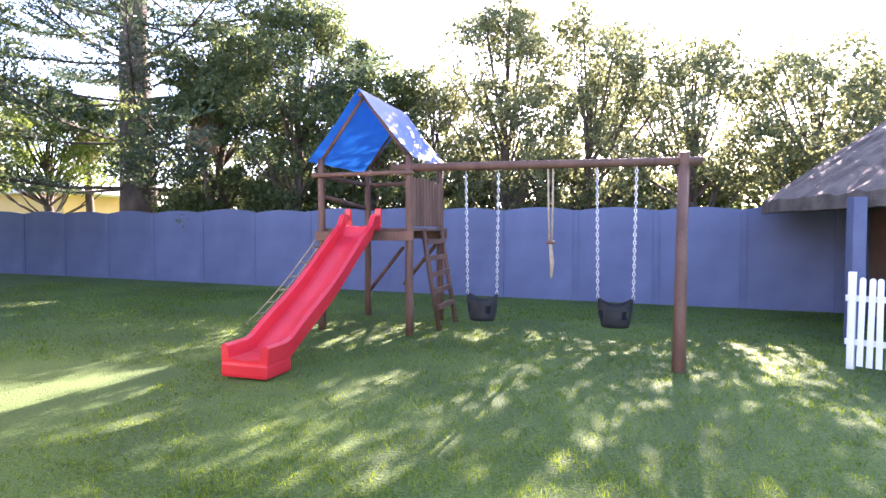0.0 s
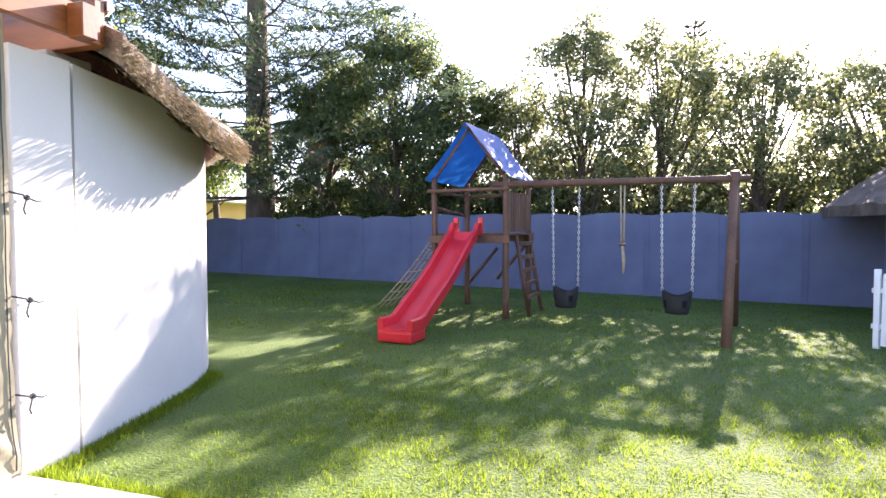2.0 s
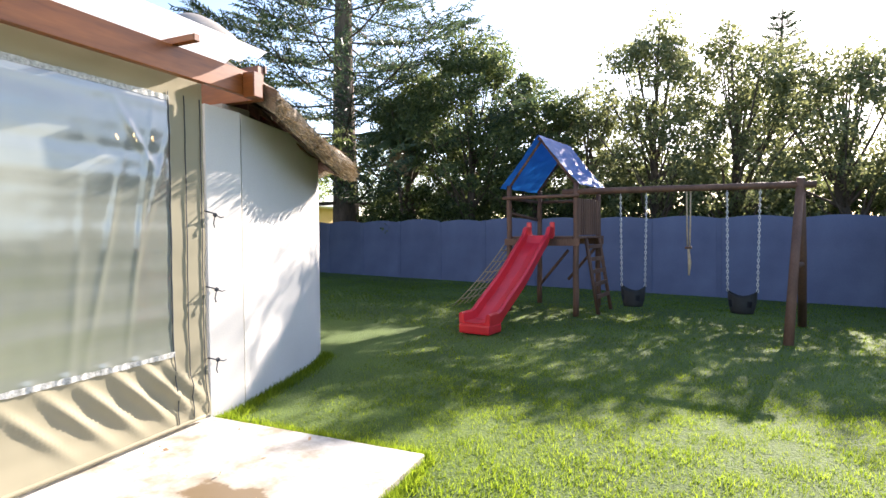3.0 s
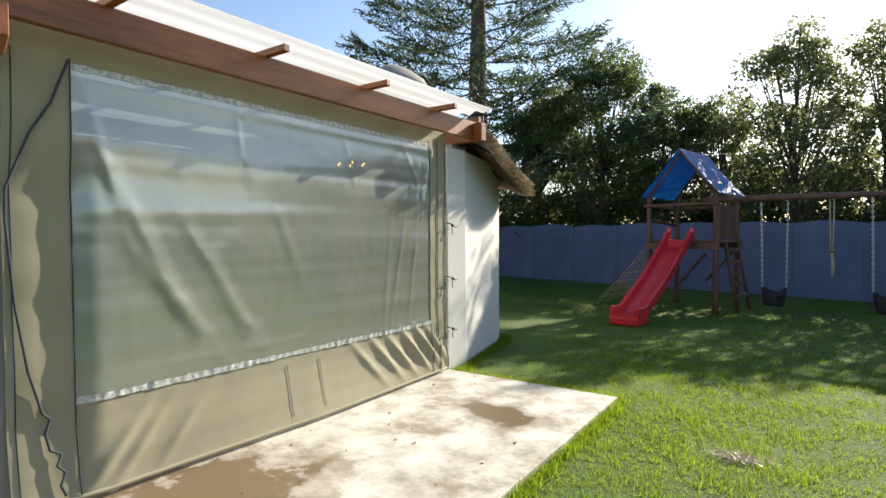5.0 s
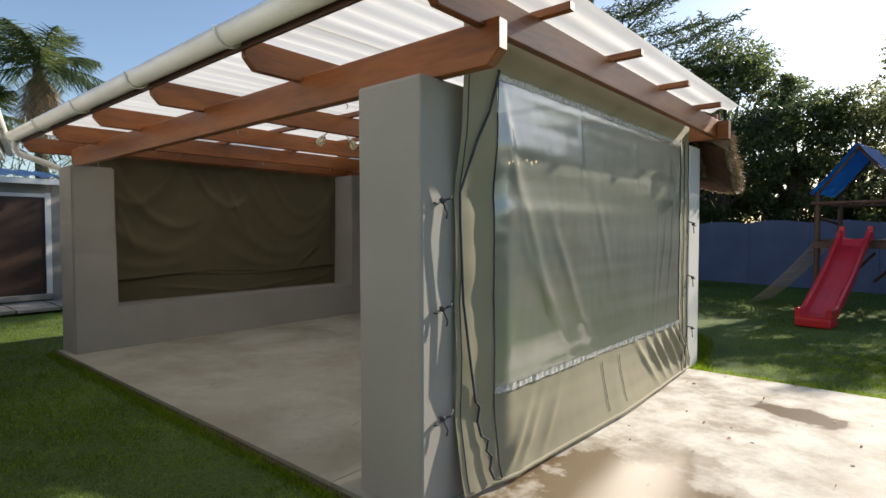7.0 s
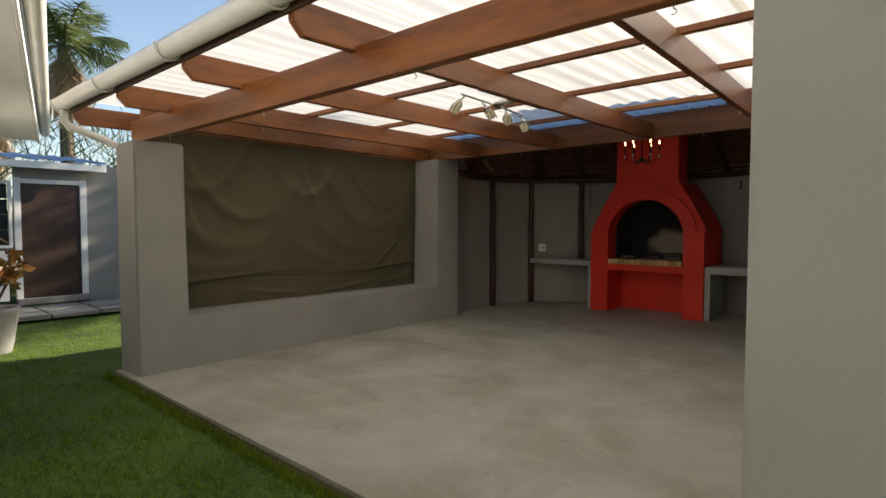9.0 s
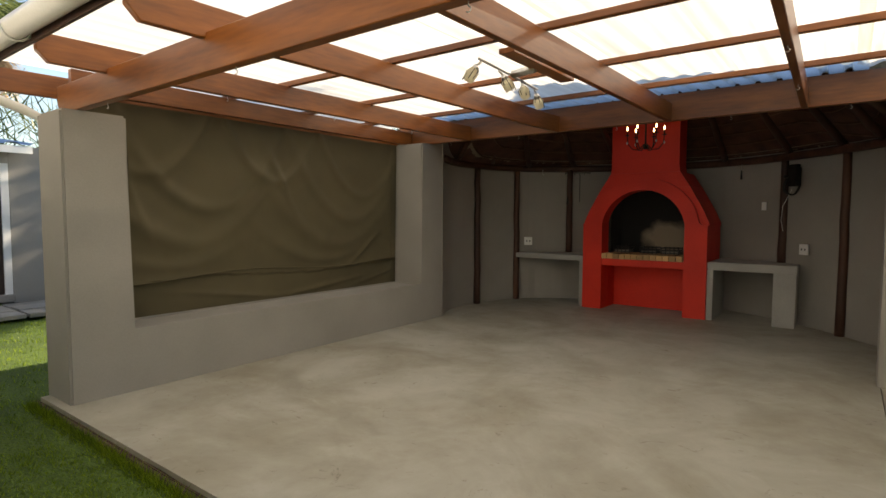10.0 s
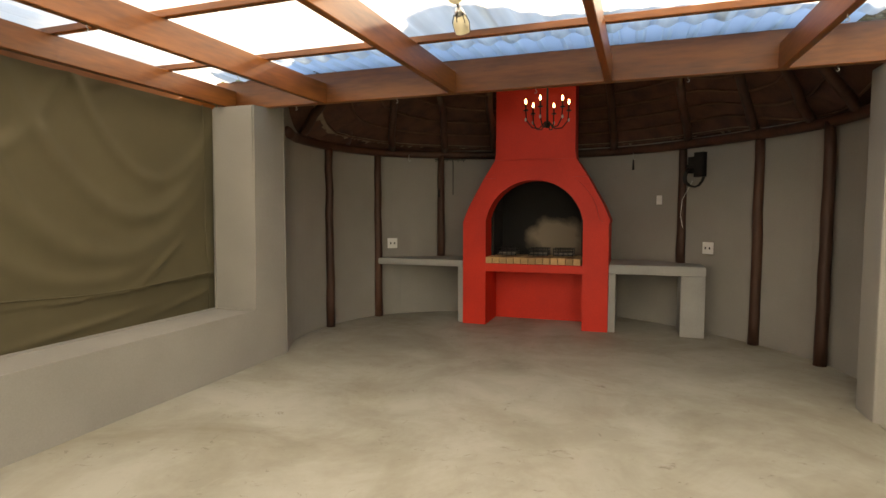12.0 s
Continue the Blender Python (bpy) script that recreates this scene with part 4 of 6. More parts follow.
def build_blinds():
    b = thing("canvas_blind", (-9.88, -1.5, 0.5), "olive green canvas blind hanging in soft folds", "canvas blind", "roll-down blinds")
    cloth("cloth", -3.62, 0.56, 0.44, 2.60, west_drape, M_canvas, b, 150, 150)
    tube("seam", [(west_drape(y, 0.9 + 0.03 * math.sin(y * 2.3)) + 0.008, y, 0.9 + 0.03 * math.sin(y * 2.3)) for y in [-3.6 + 0.1 * k for k in range(42)]], 0.006, M_canvas, b, sides=5)
    tube("hem_cord", [(-9.86, 0.40 + 0.01 * math.sin(k), 0.5 + 0.21 * k) for k in range(11)], 0.005, M_canvas, b, sides=5)
    b = thing("canvas_blind", (-3.24, -1.7, 0.03), "khaki canvas blind with a large clear vinyl window", "canvas blind", "roll-down blinds")
    yw0, yw1, zw0, zw1 = -3.42, -0.04, 0.575, 2.47
    cloth("side_panel", -3.73, yw0, 0.03, 2.77, lambda y, z: east_drape(y, z) + 0.03 * math.sin((y + 3.73) / 0.31 * math.pi) * 0.5, M_canvas_pale, b, 16, 70)
    cloth("side_panel", yw1, 0.265, 0.03, 2.77, lambda y, z: east_drape(y, z), M_canvas_pale, b, 16, 70)
    cloth("top_panel", yw0, yw1, zw1, 2.77, east_drape, M_canvas_pale, b, 90, 8)
    cloth("bottom_panel", yw0, yw1, 0.02, zw0, east_drape, M_canvas_pale, b, 140, 26)
    win = cloth("window", yw0, yw1, zw0, zw1, lambda y, z: east_drape(y, z) + 0.002, M_film, b, 200, 120, "cloudy clear vinyl window")
    for z, name in ((zw1, "weld_strip"), (zw0, "weld_strip")):
        bm = bmesh.new()
        prev = None
        for k in range(240):
            y = yw0 + (yw1 - yw0) * k / 239
            h = 0.019 + 0.007 * noise.noise((y * 14, z, 0))
            x = east_drape(y, z) + 0.006 + 0.007 * abs(noise.noise((y * 30, z, 3)))
            pair = (bm.verts.new((x, y, z - h)), bm.verts.new((x + 0.004 * math.sin(k * 1.3), y, z + h)))
            if prev:
                bm.faces.new((prev[0], pair[0], pair[1], prev[1]))
            prev = pair
        part(name, bm, M_film_seam, b, "crinkled shiny vinyl seam", smooth=True)
    for y in (yw0, yw1 - 0.01, -3.69, 0.09, 0.235):
        tube("stitch_seam", [(east_drape(y, 0.05 + 0.085 * k) + 0.006, y, 0.05 + 0.085 * k) for k in range(30)], 0.004, M_cord, b, sides=5)
    for y in (-1.95, -1.62):
        tube("stitch_seam", [(east_drape(y, 0.10 + 0.03 * k) + 0.006, y + 0.003 * math.sin(k * 2), 0.10 + 0.03 * k) for k in range(14)], 0.0022, M_cord, b, sides=5)
    rod = tube("hem_rod", [(east_drape(-3.7 + 0.1 * k, 0.04) - 0.004, -3.7 + 0.1 * k, 0.035) for k in range(40)], 0.016, M_canvas_pale, b, sides=8)
    # loose draw cord hanging down the side panel, thickened to include its shadow
    cord = [(2.50, -3.435), (2.25, -3.52), (2.07, -3.62), (1.77, -3.715), (1.60, -3.72), (1.14, -3.685), (0.79, -3.64), (0.54, -3.575), (0.50, -3.54), (0.42, -3.565), (0.33, -3.55), (0.30, -3.50), (0.24, -3.525), (0.20, -3.49), (0.13, -3.515), (0.07, -3.495)]
    pts = [(east_drape(y, z) + 0.03, y, z) for z, y in cord]
    tube("draw_cord", pts, 0.008, M_cord, b, "dark hanging draw cord merged with its shadow line", 6)
    for y, zs, px in ((-3.77, TIE_Z, -3.384), (0.275, (0.45, 1.02, 1.62), -3.270)):
        for z in zs:
            t = thing("tie_cord", (px + 0.03, y, z), "dark cord tied in a knot beside the canvas", "cord tie", "blind ties")
            s = -1 if y < 0 else 1
            tube("cord", [(east_drape(max(-3.72, min(0.26, y)), z) + 0.004, y - s * 0.012, z + 0.03), (px + 0.05, y + s * 0.03, z + 0.012), (px + 0.02, y + s * 0.06, z)], 0.006, M_cord, t, sides=6)
            bm = bmesh.new()
            bmesh.ops.create_icosphere(bm, subdivisions=1, radius=0.020, matrix=Matrix.Translation((px + 0.022, y + s * 0.07, z)))
            part("knot", bm, M_cord, t)
            tube("tail", [(px + 0.022, y + s * 0.07, z), (px + 0.03, y + s * 0.12, z - 0.02), (px + 0.03, y + s * 0.15, z - 0.015)], 0.005, M_cord, t, sides=5)
            tube("tail", [(px + 0.022, y + s * 0.07, z), (px + 0.035, y + s * 0.04, z - 0.07), (px + 0.035, y + s * 0.05, z - 0.10)], 0.005, M_cord, t, sides=5)


M_film_seam = surface("vinyl_seam", (0.22, 0.23, 0.21), (0.58, 0.59, 0.57), 40, 90, 0.25, 0.4)
build_blinds()


# ---- garden: precast wall ----
def fence_y(x):
    return 11.26 - 0.1405 * x


def build_fence():
    w = 1.52
    root = thing("wall_garden", (-4, fence_y(-4), 0), "blue-grey painted precast concrete garden wall with arched panel tops", "garden wall", kind="structure")
    ang = math.atan(-0.1405)
    bmp = bmesh.new()
    outline = [(0.0, -0.35), (w - 0.02, -0.35), (w - 0.02, 1.70)] + [((w - 0.02) * (1 - k / 8), 1.70 + 0.07 * math.sin(math.pi * k / 8)) for k in range(1, 8)] + [(0.0, 1.70)]
    add_prism(bmp, outline, -0.025, 0.025, lambda u, v, d: (u, d, v))
    panel = part("panel", bmp, M_fence, root)
    bmp = bmesh.new()
    add_box(bmp, (-0.055, -0.045, -0.4), (0.055, 0.045, 1.71), 0.008)
    post = part("post", bmp, M_fence, root)
    inv = root.matrix_basis.inverted()
    for i in range(21):
        x = -21.6 + i * w * math.cos(ang)
        z = 0.03 - 0.004 * x + random.uniform(-0.02, 0.02)
        for src, nm, dx in ((panel, "panel", 0.01), (post, "post", 0.0)):
            ob = src if i == 0 else link(nm, src.data, None, root)
            ob.matrix_parent_inverse = inv
            ob.matrix_basis = Matrix.Translation((x + dx, fence_y(x), z)) @ Matrix.Rotation(ang + random.uniform(-0.004, 0.004), 4, "Z")


build_fence()


# ---- play set ----
PT = pose(-2.17, 6.93, -0.03, 0, 0, -9)


def P(u, v, z):
    return PT @ Vector((u, v, z))


def build_playset():
    t = thing("play_tower", P(0, 0.7, 0), "wooden play tower with red slide, blue tarpaulin roof and swing beam", "play tower")
    posts = [(-0.65, 0.0), (0.65, 0.0), (-0.62, 1.4), (0.62, 1.4)]
    for u, v in posts:
        tube("post", [P(u + 0.012 * noise.noise((u * 3, v, k * 0.7)), v, -0.05 + 2.4 * k / 6) for k in range(7)], [0.055 - 0.008 * k / 6 for k in range(7)], M_play_wood, t, sides=10)
    for k in range(9):
        v = 0.02 + k * 0.168
        bm = bmesh.new()
        add_box(bm, (-0.70, v, 1.36), (0.70, v + 0.15, 1.395), 0.004, PT)
        part("deck_plank", bm, M_play_wood, t)
    for v in (-0.04, 1.42):
        bm = bmesh.new()
        add_box(bm, (-0.72, v - 0.025, 1.23), (0.72, v + 0.025, 1.355), 0.005, PT)
        part("joist", bm, M_play_wood, t)
    for a, b in (((-0.75, -0.06, 2.12), (0.72, -0.06, 2.12)), ((-0.62, 1.42, 2.1), (0.66, 1.42, 2.1)), ((-0.68, 0, 2.12), (-0.66, 1.42, 2.1)), ((-0.68, 0, 1.85), (-0.66, 1.42, 1.72))):
        tube("rail", [P(*a), P(*b)], 0.032, M_play_wood, t, sides=8)
    for a, b in (((-0.62, 1.4, 0.35), (0.0, 1.42, 1.1)), ((0.0, 1.42, 0.5), (0.6, 1.4, 1.2))):
        tube("brace", [P(*a), P(*b)], 0.03, M_play_wood, t, sides=8)
    for k in range(10):
        v = 0.12 + k * 0.13
        bm = bmesh.new()
        add_box(bm, (0.64, v, 1.42), (0.665, v + 0.10, 2.08), 0.004, PT)
        part("slat", bm, M_play_wood, t)
    for k in range(5):
        z = 0.25 + 0.23 * k
        bm = bmesh.new()
        add_box(bm, (0.68 + 0.035 * (5 - k), 0.45, z), (0.72 + 0.035 * (5 - k), 1.25, z + 0.07), 0.005, PT)
        part("rung", bm, M_play_wood, t)
    for v in (0.45, 1.25):
        tube("ladder_side", [P(0.92, v, -0.05), P(0.68, v, 1.36)], 0.035, M_play_wood, t, sides=8)
    # roof: sagging tarpaulin over a ridge pole
    tube("ridge_pole", [P(0, -0.12, 3.16), P(0, 1.5, 3.16)], 0.03, M_play_wood, t, sides=8)
    for v in (0.0, 1.4):
        for s in (-1, 1):
            tube("roof_rafter", [P(s * 0.66, v, 2.3), P(0, v, 3.15)], 0.025, M_play_wood, t, sides=8)
    bm = bmesh.new()
    rows = []
    for j in range(15):
        v = -0.16 + 1.72 * j / 14
        row = []
        for i in range(25):
            s = -1 + 2 * i / 24
            sag = 0.05 * math.sin(abs(s) * math.pi) * (0.7 + 0.3 * math.sin(v * 5))
            z = 3.235 - 0.93 * abs(s) - sag + 0.02 * noise.noise((s * 5, v * 5, 1)) + 0.012 * noise.noise((s * 11, v * 9, 4))
            row.append(bm.verts.new(P(s * 0.76, v, z)))
        rows.append(row)
    for a, b in zip(rows, rows[1:]):
        for i in range(24):
            bm.faces.new((a[i], a[i + 1], b[i + 1], b[i]))
    part("tarpaulin_roof", bm, M_blue_tarp, t, "blue tarpaulin stretched into a gable", smooth=True)
    # slide
    bm = bmesh.new()
    prof = []
    for k in range(27):
        s = k / 26
        v = 0.02 - 2.50 * s
        z = 1.44 - 1.52 * s + 0.05 * math.sin(s * math.pi * 3) * 0.5
        if s < 0.08:
            z = 1.42
        if s > 0.86:
            z = max(0.17, z + (s - 0.86) * 0.9)
        prof.append((v, max(0.16, z)))
    cross = [(-0.255, 0.0), (-0.262, 0.165), (-0.225, 0.19), (-0.190, 0.165), (-0.170, 0.04), (0.0, 0.022), (0.170, 0.04), (0.190, 0.165), (0.225, 0.19), (0.262, 0.165), (0.255, 0.0), (0.235, -0.03), (-0.235, -0.03)]
    rings = []
    for k, (v, z) in enumerate(prof):
        hs = 1.0 if k < 23 else 0.9
        rings.append([bm.verts.new(P(u - 0.02, v, z + h * hs - 0.03)) for u, h in cross])
    m = len(cross)
    for a, b in zip(rings, rings[1:]):
        for i in range(m):
            bm.faces.new((a[i], a[(i + 1) % m], b[(i + 1) % m], b[i]))
    bm.faces.new(rings[0])
    last = rings[-1]
    foot = [bm.verts.new(P(u - 0.02, prof[-1][0] - 0.03, 0.0 if h < 0.1 else h)) for u, h in cross]
    bm.faces.new(last)
    sl = part("slide", bm, M_slide, t, "glossy red plastic slide", smooth=False)
    bm = bmesh.new()
    add_box(bm, (-0.275, -2.50, -0.0), (0.235, -2.10, 0.145), 0.03, PT)
    part("slide_foot", bm, M_slide, sl)
    for u in (-0.29, 0.16):
        bm = bmesh.new()
        add_box(bm, (u, -0.02, 1.40), (u + 0.09, 0.03, 1.66), 0.02, PT)
        part("grab_lip", bm, M_slide, sl)
    # rope climbing net on the open side
    top0, top1, low0, low1 = P(-0.70, 0.1, 1.36), P(-0.68, 1.3, 1.36), P(-1.92, 0.0, -0.02), P(-1.92, 1.35, -0.02)
    net = new("climbing_net")
    net.parent = t
    net.matrix_parent_inverse = t.matrix_basis.inverted()
    for k in range(7):
        a, b = top0.lerp(top1, k / 6), low0.lerp(low1, k / 6)
        tube("rope", [a.lerp(b, j / 6) + Vector((0, 0, -0.07 * math.sin(math.pi * j / 6))) for j in range(7)], 0.011, M_rope, net, sides=5)
    for k in range(8):
        a, b = top0.lerp(low0, k / 7), top1.lerp(low1, k / 7)
        sag = -0.07 * math.sin(math.pi * k / 7)
        tube("rope", [a.lerp(b, j / 8) + Vector((0, 0, sag - 0.02 * math.sin(math.pi * j / 8 * 6) ** 2)) for j in range(9)], 0.011, M_rope, net, sides=5)
    # swing beam and legs
    f = thing("swing_set", P(3.9, 0, 0), "round timber swing beam on splayed end posts", "swing set")
    tube("beam", [P(0.4, 0.02, 2.19), P(2.0, 0.0, 2.17), P(4.15, 0, 2.14)], [0.055, 0.055, 0.05], M_play_wood, f, sides=10)
    tube("leg", [P(3.96, 0.06, 2.24), P(3.90, -0.45, 1.1), P(3.84, -0.93, -0.06)], [0.055, 0.06, 0.065], M_play_wood, f, sides=10)
    tube("leg", [P(3.96, -0.06, 2.24), P(4.0, 0.45, 1.1), P(4.02, 0.95, -0.10)], [0.055, 0.06, 0.065], M_play_wood, f, sides=10)
    tube("cross_bar", [P(3.88, -0.5, 0.98), P(4.0, 0.5, 0.98)], 0.04, M_play_wood, f, sides=8)


def chain(parent, top, bottom):
    n = int((top - bottom).length / 0.045)
    for k in range(n):
        c = top.lerp(bottom, (k + 0.5) / n)
        ax = Vector((1, 0, 0)) if k % 2 else Vector((0, 1, 0))
        yield c, ax


def build_swings():
    for u0, u1, label in ((1.42, 1.84, "black bucket swing seat on zinc chains"), (3.02, 3.46, "black bucket swing seat on zinc chains")):
        s = thing("swing", P((u0 + u1) / 2, 0, 0.45), label, "swing", "chain swings")
        for u in (u0, u1):
            bm = bmesh.new()
            top, bottom = P(u, 0, 2.12), P(u + 0.02 * (1 if u == u0 else -1), 0.02, 0.56)
            for c, ax in chain(s, top, bottom):
                pts = [c + ax * (0.014 * math.cos(a)) + Vector((0, 0, 0.031 * math.sin(a))) for a in [2 * math.pi * j / 7 for j in range(7)]]
                add_tube(bm, pts + [pts[0]], 0.0065, 4, False)
            part("chain", bm, M_chain, s, "zinc plated steel chain")
            tube("hook", [P(u, 0, 2.16), P(u, 0.02, 2.12), P(u, 0, 2.09)], 0.009, M_iron, s, sides=5)
        bm = bmesh.new()
        um = (u0 + u1) / 2
        rings = []
        for k in range(7):
            z = 0.53 - 0.30 * k / 6
            rr = 0.20 - 0.045 * (k / 6) ** 2
            rings.append([bm.verts.new(P(um + rr * math.cos(a), 0.02 + rr * 0.8 * math.sin(a), z + (0.05 * math.cos(2 * a) if k == 0 else 0))) for a in [2 * math.pi * j / 16 for j in range(16)]])
        for a, b in zip(rings, rings[1:]):
            for j in range(16):
                if not (j % 4 == 1 and a in rings[2:4]):
                    bm.faces.new((a[j], a[(j + 1) % 16], b[(j + 1) % 16], b[j]))
        bm.faces.new(rings[-1])
        part("seat", bm, M_black_rubber, s, "black moulded bucket seat", smooth=True)
    s = thing("trapeze_rope", P(2.48, 0, 0.8), "knotted tan rope hanging from the swing beam", "rope swing")
    for du, low in ((-0.03, 1.25), (0.03, 1.15)):
        tube("rope", [P(2.48 + du, 0, 2.13), P(2.48 + du * 0.8, 0.02, 1.6), P(2.48 + du * 0.5, 0.02, low)], 0.012, M_rope, s, sides=6)
    tube("handle", [P(2.43, 0.02, 1.22), P(2.53, 0.02, 1.22)], 0.022, M_play_wood, s, sides=8)
    tube("tassel", [P(2.48, 0.02, 1.2), P(2.50, 0.02, 0.98), P(2.49, 0.02, 0.78)], [0.018, 0.028, 0.012], M_rope, s, sides=6)


build_playset()
build_swings()


# ---- trees ----
def rand_unit(n, rng):
    v = rng.normal(size=(n, 3))
    return v / np.linalg.norm(v, axis=1)[:, None]


def leaves(name, centres, size, material, parent, rng, long=1.7, droop=0.2):
    """Pointed leaf blades of four corners at given places, turned at random."""
    n = len(centres)
    d = rand_unit(n, rng)
    d[:, 2] -= droop
    d /= np.linalg.norm(d, axis=1)[:, None]
    s = np.cross(d, rand_unit(n, rng))
    s /= np.linalg.norm(s, axis=1)[:, None] + 1e-9
    k = size * rng.uniform(0.6, 1.3, size=(n, 1))
    v = np.stack([centres, centres + d * k * long * 0.5 + s * k * 0.5, centres + d * k * long, centres + d * k * long * 0.5 - s * k * 0.5], axis=1)
    f = np.arange(n * 4).reshape(n, 4)
    return cloud(name, v.reshape(-1, 3), f, material, parent)


def broad_tree(at, height, radius, count, material, label, seed, leaf=0.070, trunk_r=0.14, low=0.22, clumps=170, flat=1.0):
    rng = np.random.default_rng(seed)
    rnd = random.Random(seed)
    x, y = at
    z0 = ground_z(x, y) - 0.1
    t = thing("tree", (x, y, z0), label, "tree")
    bm = bmesh.new()
    trunk = [Vector((x + 0.12 * radius * noise.noise((k * 0.5, seed, 0)), y + 0.12 * radius * noise.noise((k * 0.5, seed, 5)), z0 + height * 0.75 * k / 8)) for k in range(9)]
    add_tube(bm, trunk, [trunk_r * (1.25 - k / 8) + 0.02 for k in range(9)], 9)
    cl = []
    for i in range(clumps):
        a = rnd.uniform(0, 2 * math.pi)
        h = low + (1 - low) * rnd.random() ** 0.8
        prof = (math.sin(math.pi * min(1.0, max(0.06, (h - low * 0.6) / (1.04 - low * 0.6)))) ** 0.6)
        rr = radius * prof * math.sqrt(rnd.uniform(0.05, 1.0)) * rnd.choice((0.85, 1.0, 1.2))
        cl.append(Vector((x + rr * math.cos(a), y + rr * math.sin(a) * flat, z0 + h * height * rnd.uniform(0.93, 1.08))))
    for i, c in enumerate(cl):
        if i % 4 == 0:
            j = max(1, min(7, int((c.z - z0) / height * 8 * 0.8)))
            s = trunk[j]
            mid = s.lerp(c, 0.5) + Vector((0, 0, -0.08 * radius))
            add_tube(bm, [s, mid, c], [trunk_r * 0.35, trunk_r * 0.2, 0.012], 5, False)
    part("trunk", bm, M_bark, t, "grey-brown trunk and limbs", smooth=True)
    per = int(count * 1.35) // clumps
    pts = []
    for c in cl:
        r = radius * rnd.uniform(0.11, 0.26)
        u = rand_unit(per, rng) * (rng.uniform(0.25, 1, size=(per, 1)) ** 0.5) * r
        u[:, 2] *= 0.75
        pts.append(u + np.array(c))
    crown = leaves("crown", np.concatenate(pts), leaf, material, t, rng)
    return t


def norfolk_pine(at, height, trunk_r, label, seed, tiers=20, first=3.2, reach=4.4, density=1.0):
    """A straight trunk with whorls of near-level boughs carrying rope-like needle sprays."""
    rng = np.random.default_rng(seed)
    rnd = random.Random(seed)
    x, y = at
    t = thing("pine_tree", (x, y, -0.1), label, "pine tree")
    bm = bmesh.new()
    add_tube(bm, [(x + 0.03 * math.sin(k), y, -0.1 + height * k / 14) for k in range(15)], [trunk_r * (1 - 0.93 * k / 14) + 0.02 for k in range(15)], 12)
    bv, bf = [], []
    sv, sd = [], []
    for i in range(tiers):
        h = first + (height - first) * (i / tiers) ** 0.95
        r = reach * (1 - (h / height)) ** 0.7 + 0.3
        n = 6
        for k in range(n):
            a = 2 * math.pi * (k + rnd.uniform(-0.25, 0.25)) / n + i * 0.5
            rr = r * rnd.uniform(0.75, 1.1)
            d = Vector((math.cos(a), math.sin(a), 0))
            side = Vector((-d.y, d.x, 0))
            pts = [Vector((x, y, h)) + d * (rr * s) + Vector((0, 0, rr * (0.16 * s * s - 0.10 * s + 0.10 * s ** 3) + 0.03 * noise.noise((s * 3, i, k)))) for s in (0, 0.25, 0.5, 0.75, 1.0)]
            add_tube(bm, pts, [0.05 * (1 - 0.8 * q) * (0.5 + rr / reach * 0.6) for q in (0, 0.25, 0.5, 0.75, 1)], 5, False)
            m = int((16 * rr / 2.4 + 6) * density)
            for j in range(m):
                s = 0.22 + 0.78 * (j + rnd.random()) / m
                kk = min(3, int(s * 4))
                p = pts[kk].lerp(pts[kk + 1], s * 4 - kk)
                sgn = 1 if j % 2 else -1
                ln = min(1.25, rr * 0.26 * (1.15 - s * 0.75)) + 0.18
                dirv = (d * rnd.uniform(0.5, 1.0) + side * sgn * rnd.uniform(0.45, 0.9) + Vector((0, 0, rnd.uniform(0.0, 0.30)))).normalized()
                sv.append((p, dirv, ln))
    part("trunk", bm, M_bark, t, "dark straight trunk and boughs", smooth=True)
    # each spray is a rope of short needles
    P0 = np.array([tuple(p) for p, _, _ in sv])
    D0 = np.array([tuple(q) for _, q, _ in sv])
    L0 = np.array([l for _, _, l in sv])
    per = 21
    n = len(sv)
    s = (np.arange(per)[None, :] + rng.uniform(0, 1, (n, per))) / per
    base = P0[:, None, :] + D0[:, None, :] * (L0[:, None] * s)[:, :, None]
    base[:, :, 2] += 0.12 * (L0[:, None] * s * s)
    base = base.reshape(-1, 3)
    dd = np.repeat(D0, per, axis=0) * 0.8 + rand_unit(n * per, rng) * 0.75
    dd /= np.linalg.norm(dd, axis=1)[:, None]
    ss = np.cross(dd, rand_unit(n * per, rng))
    ss /= np.linalg.norm(ss, axis=1)[:, None] + 1e-9
    ln = 0.16 * rng.uniform(0.7, 1.3, (n * per, 1))
    w = 0.024
    v = np.stack([base - ss * w, base + ss * w, base + dd * ln + ss * w * 0.4, base + dd * ln - ss * w * 0.4], axis=1)
    cloud("crown", v.reshape(-1, 3), np.arange(n * per * 4).reshape(-1, 4), M_needle, t)
    return t


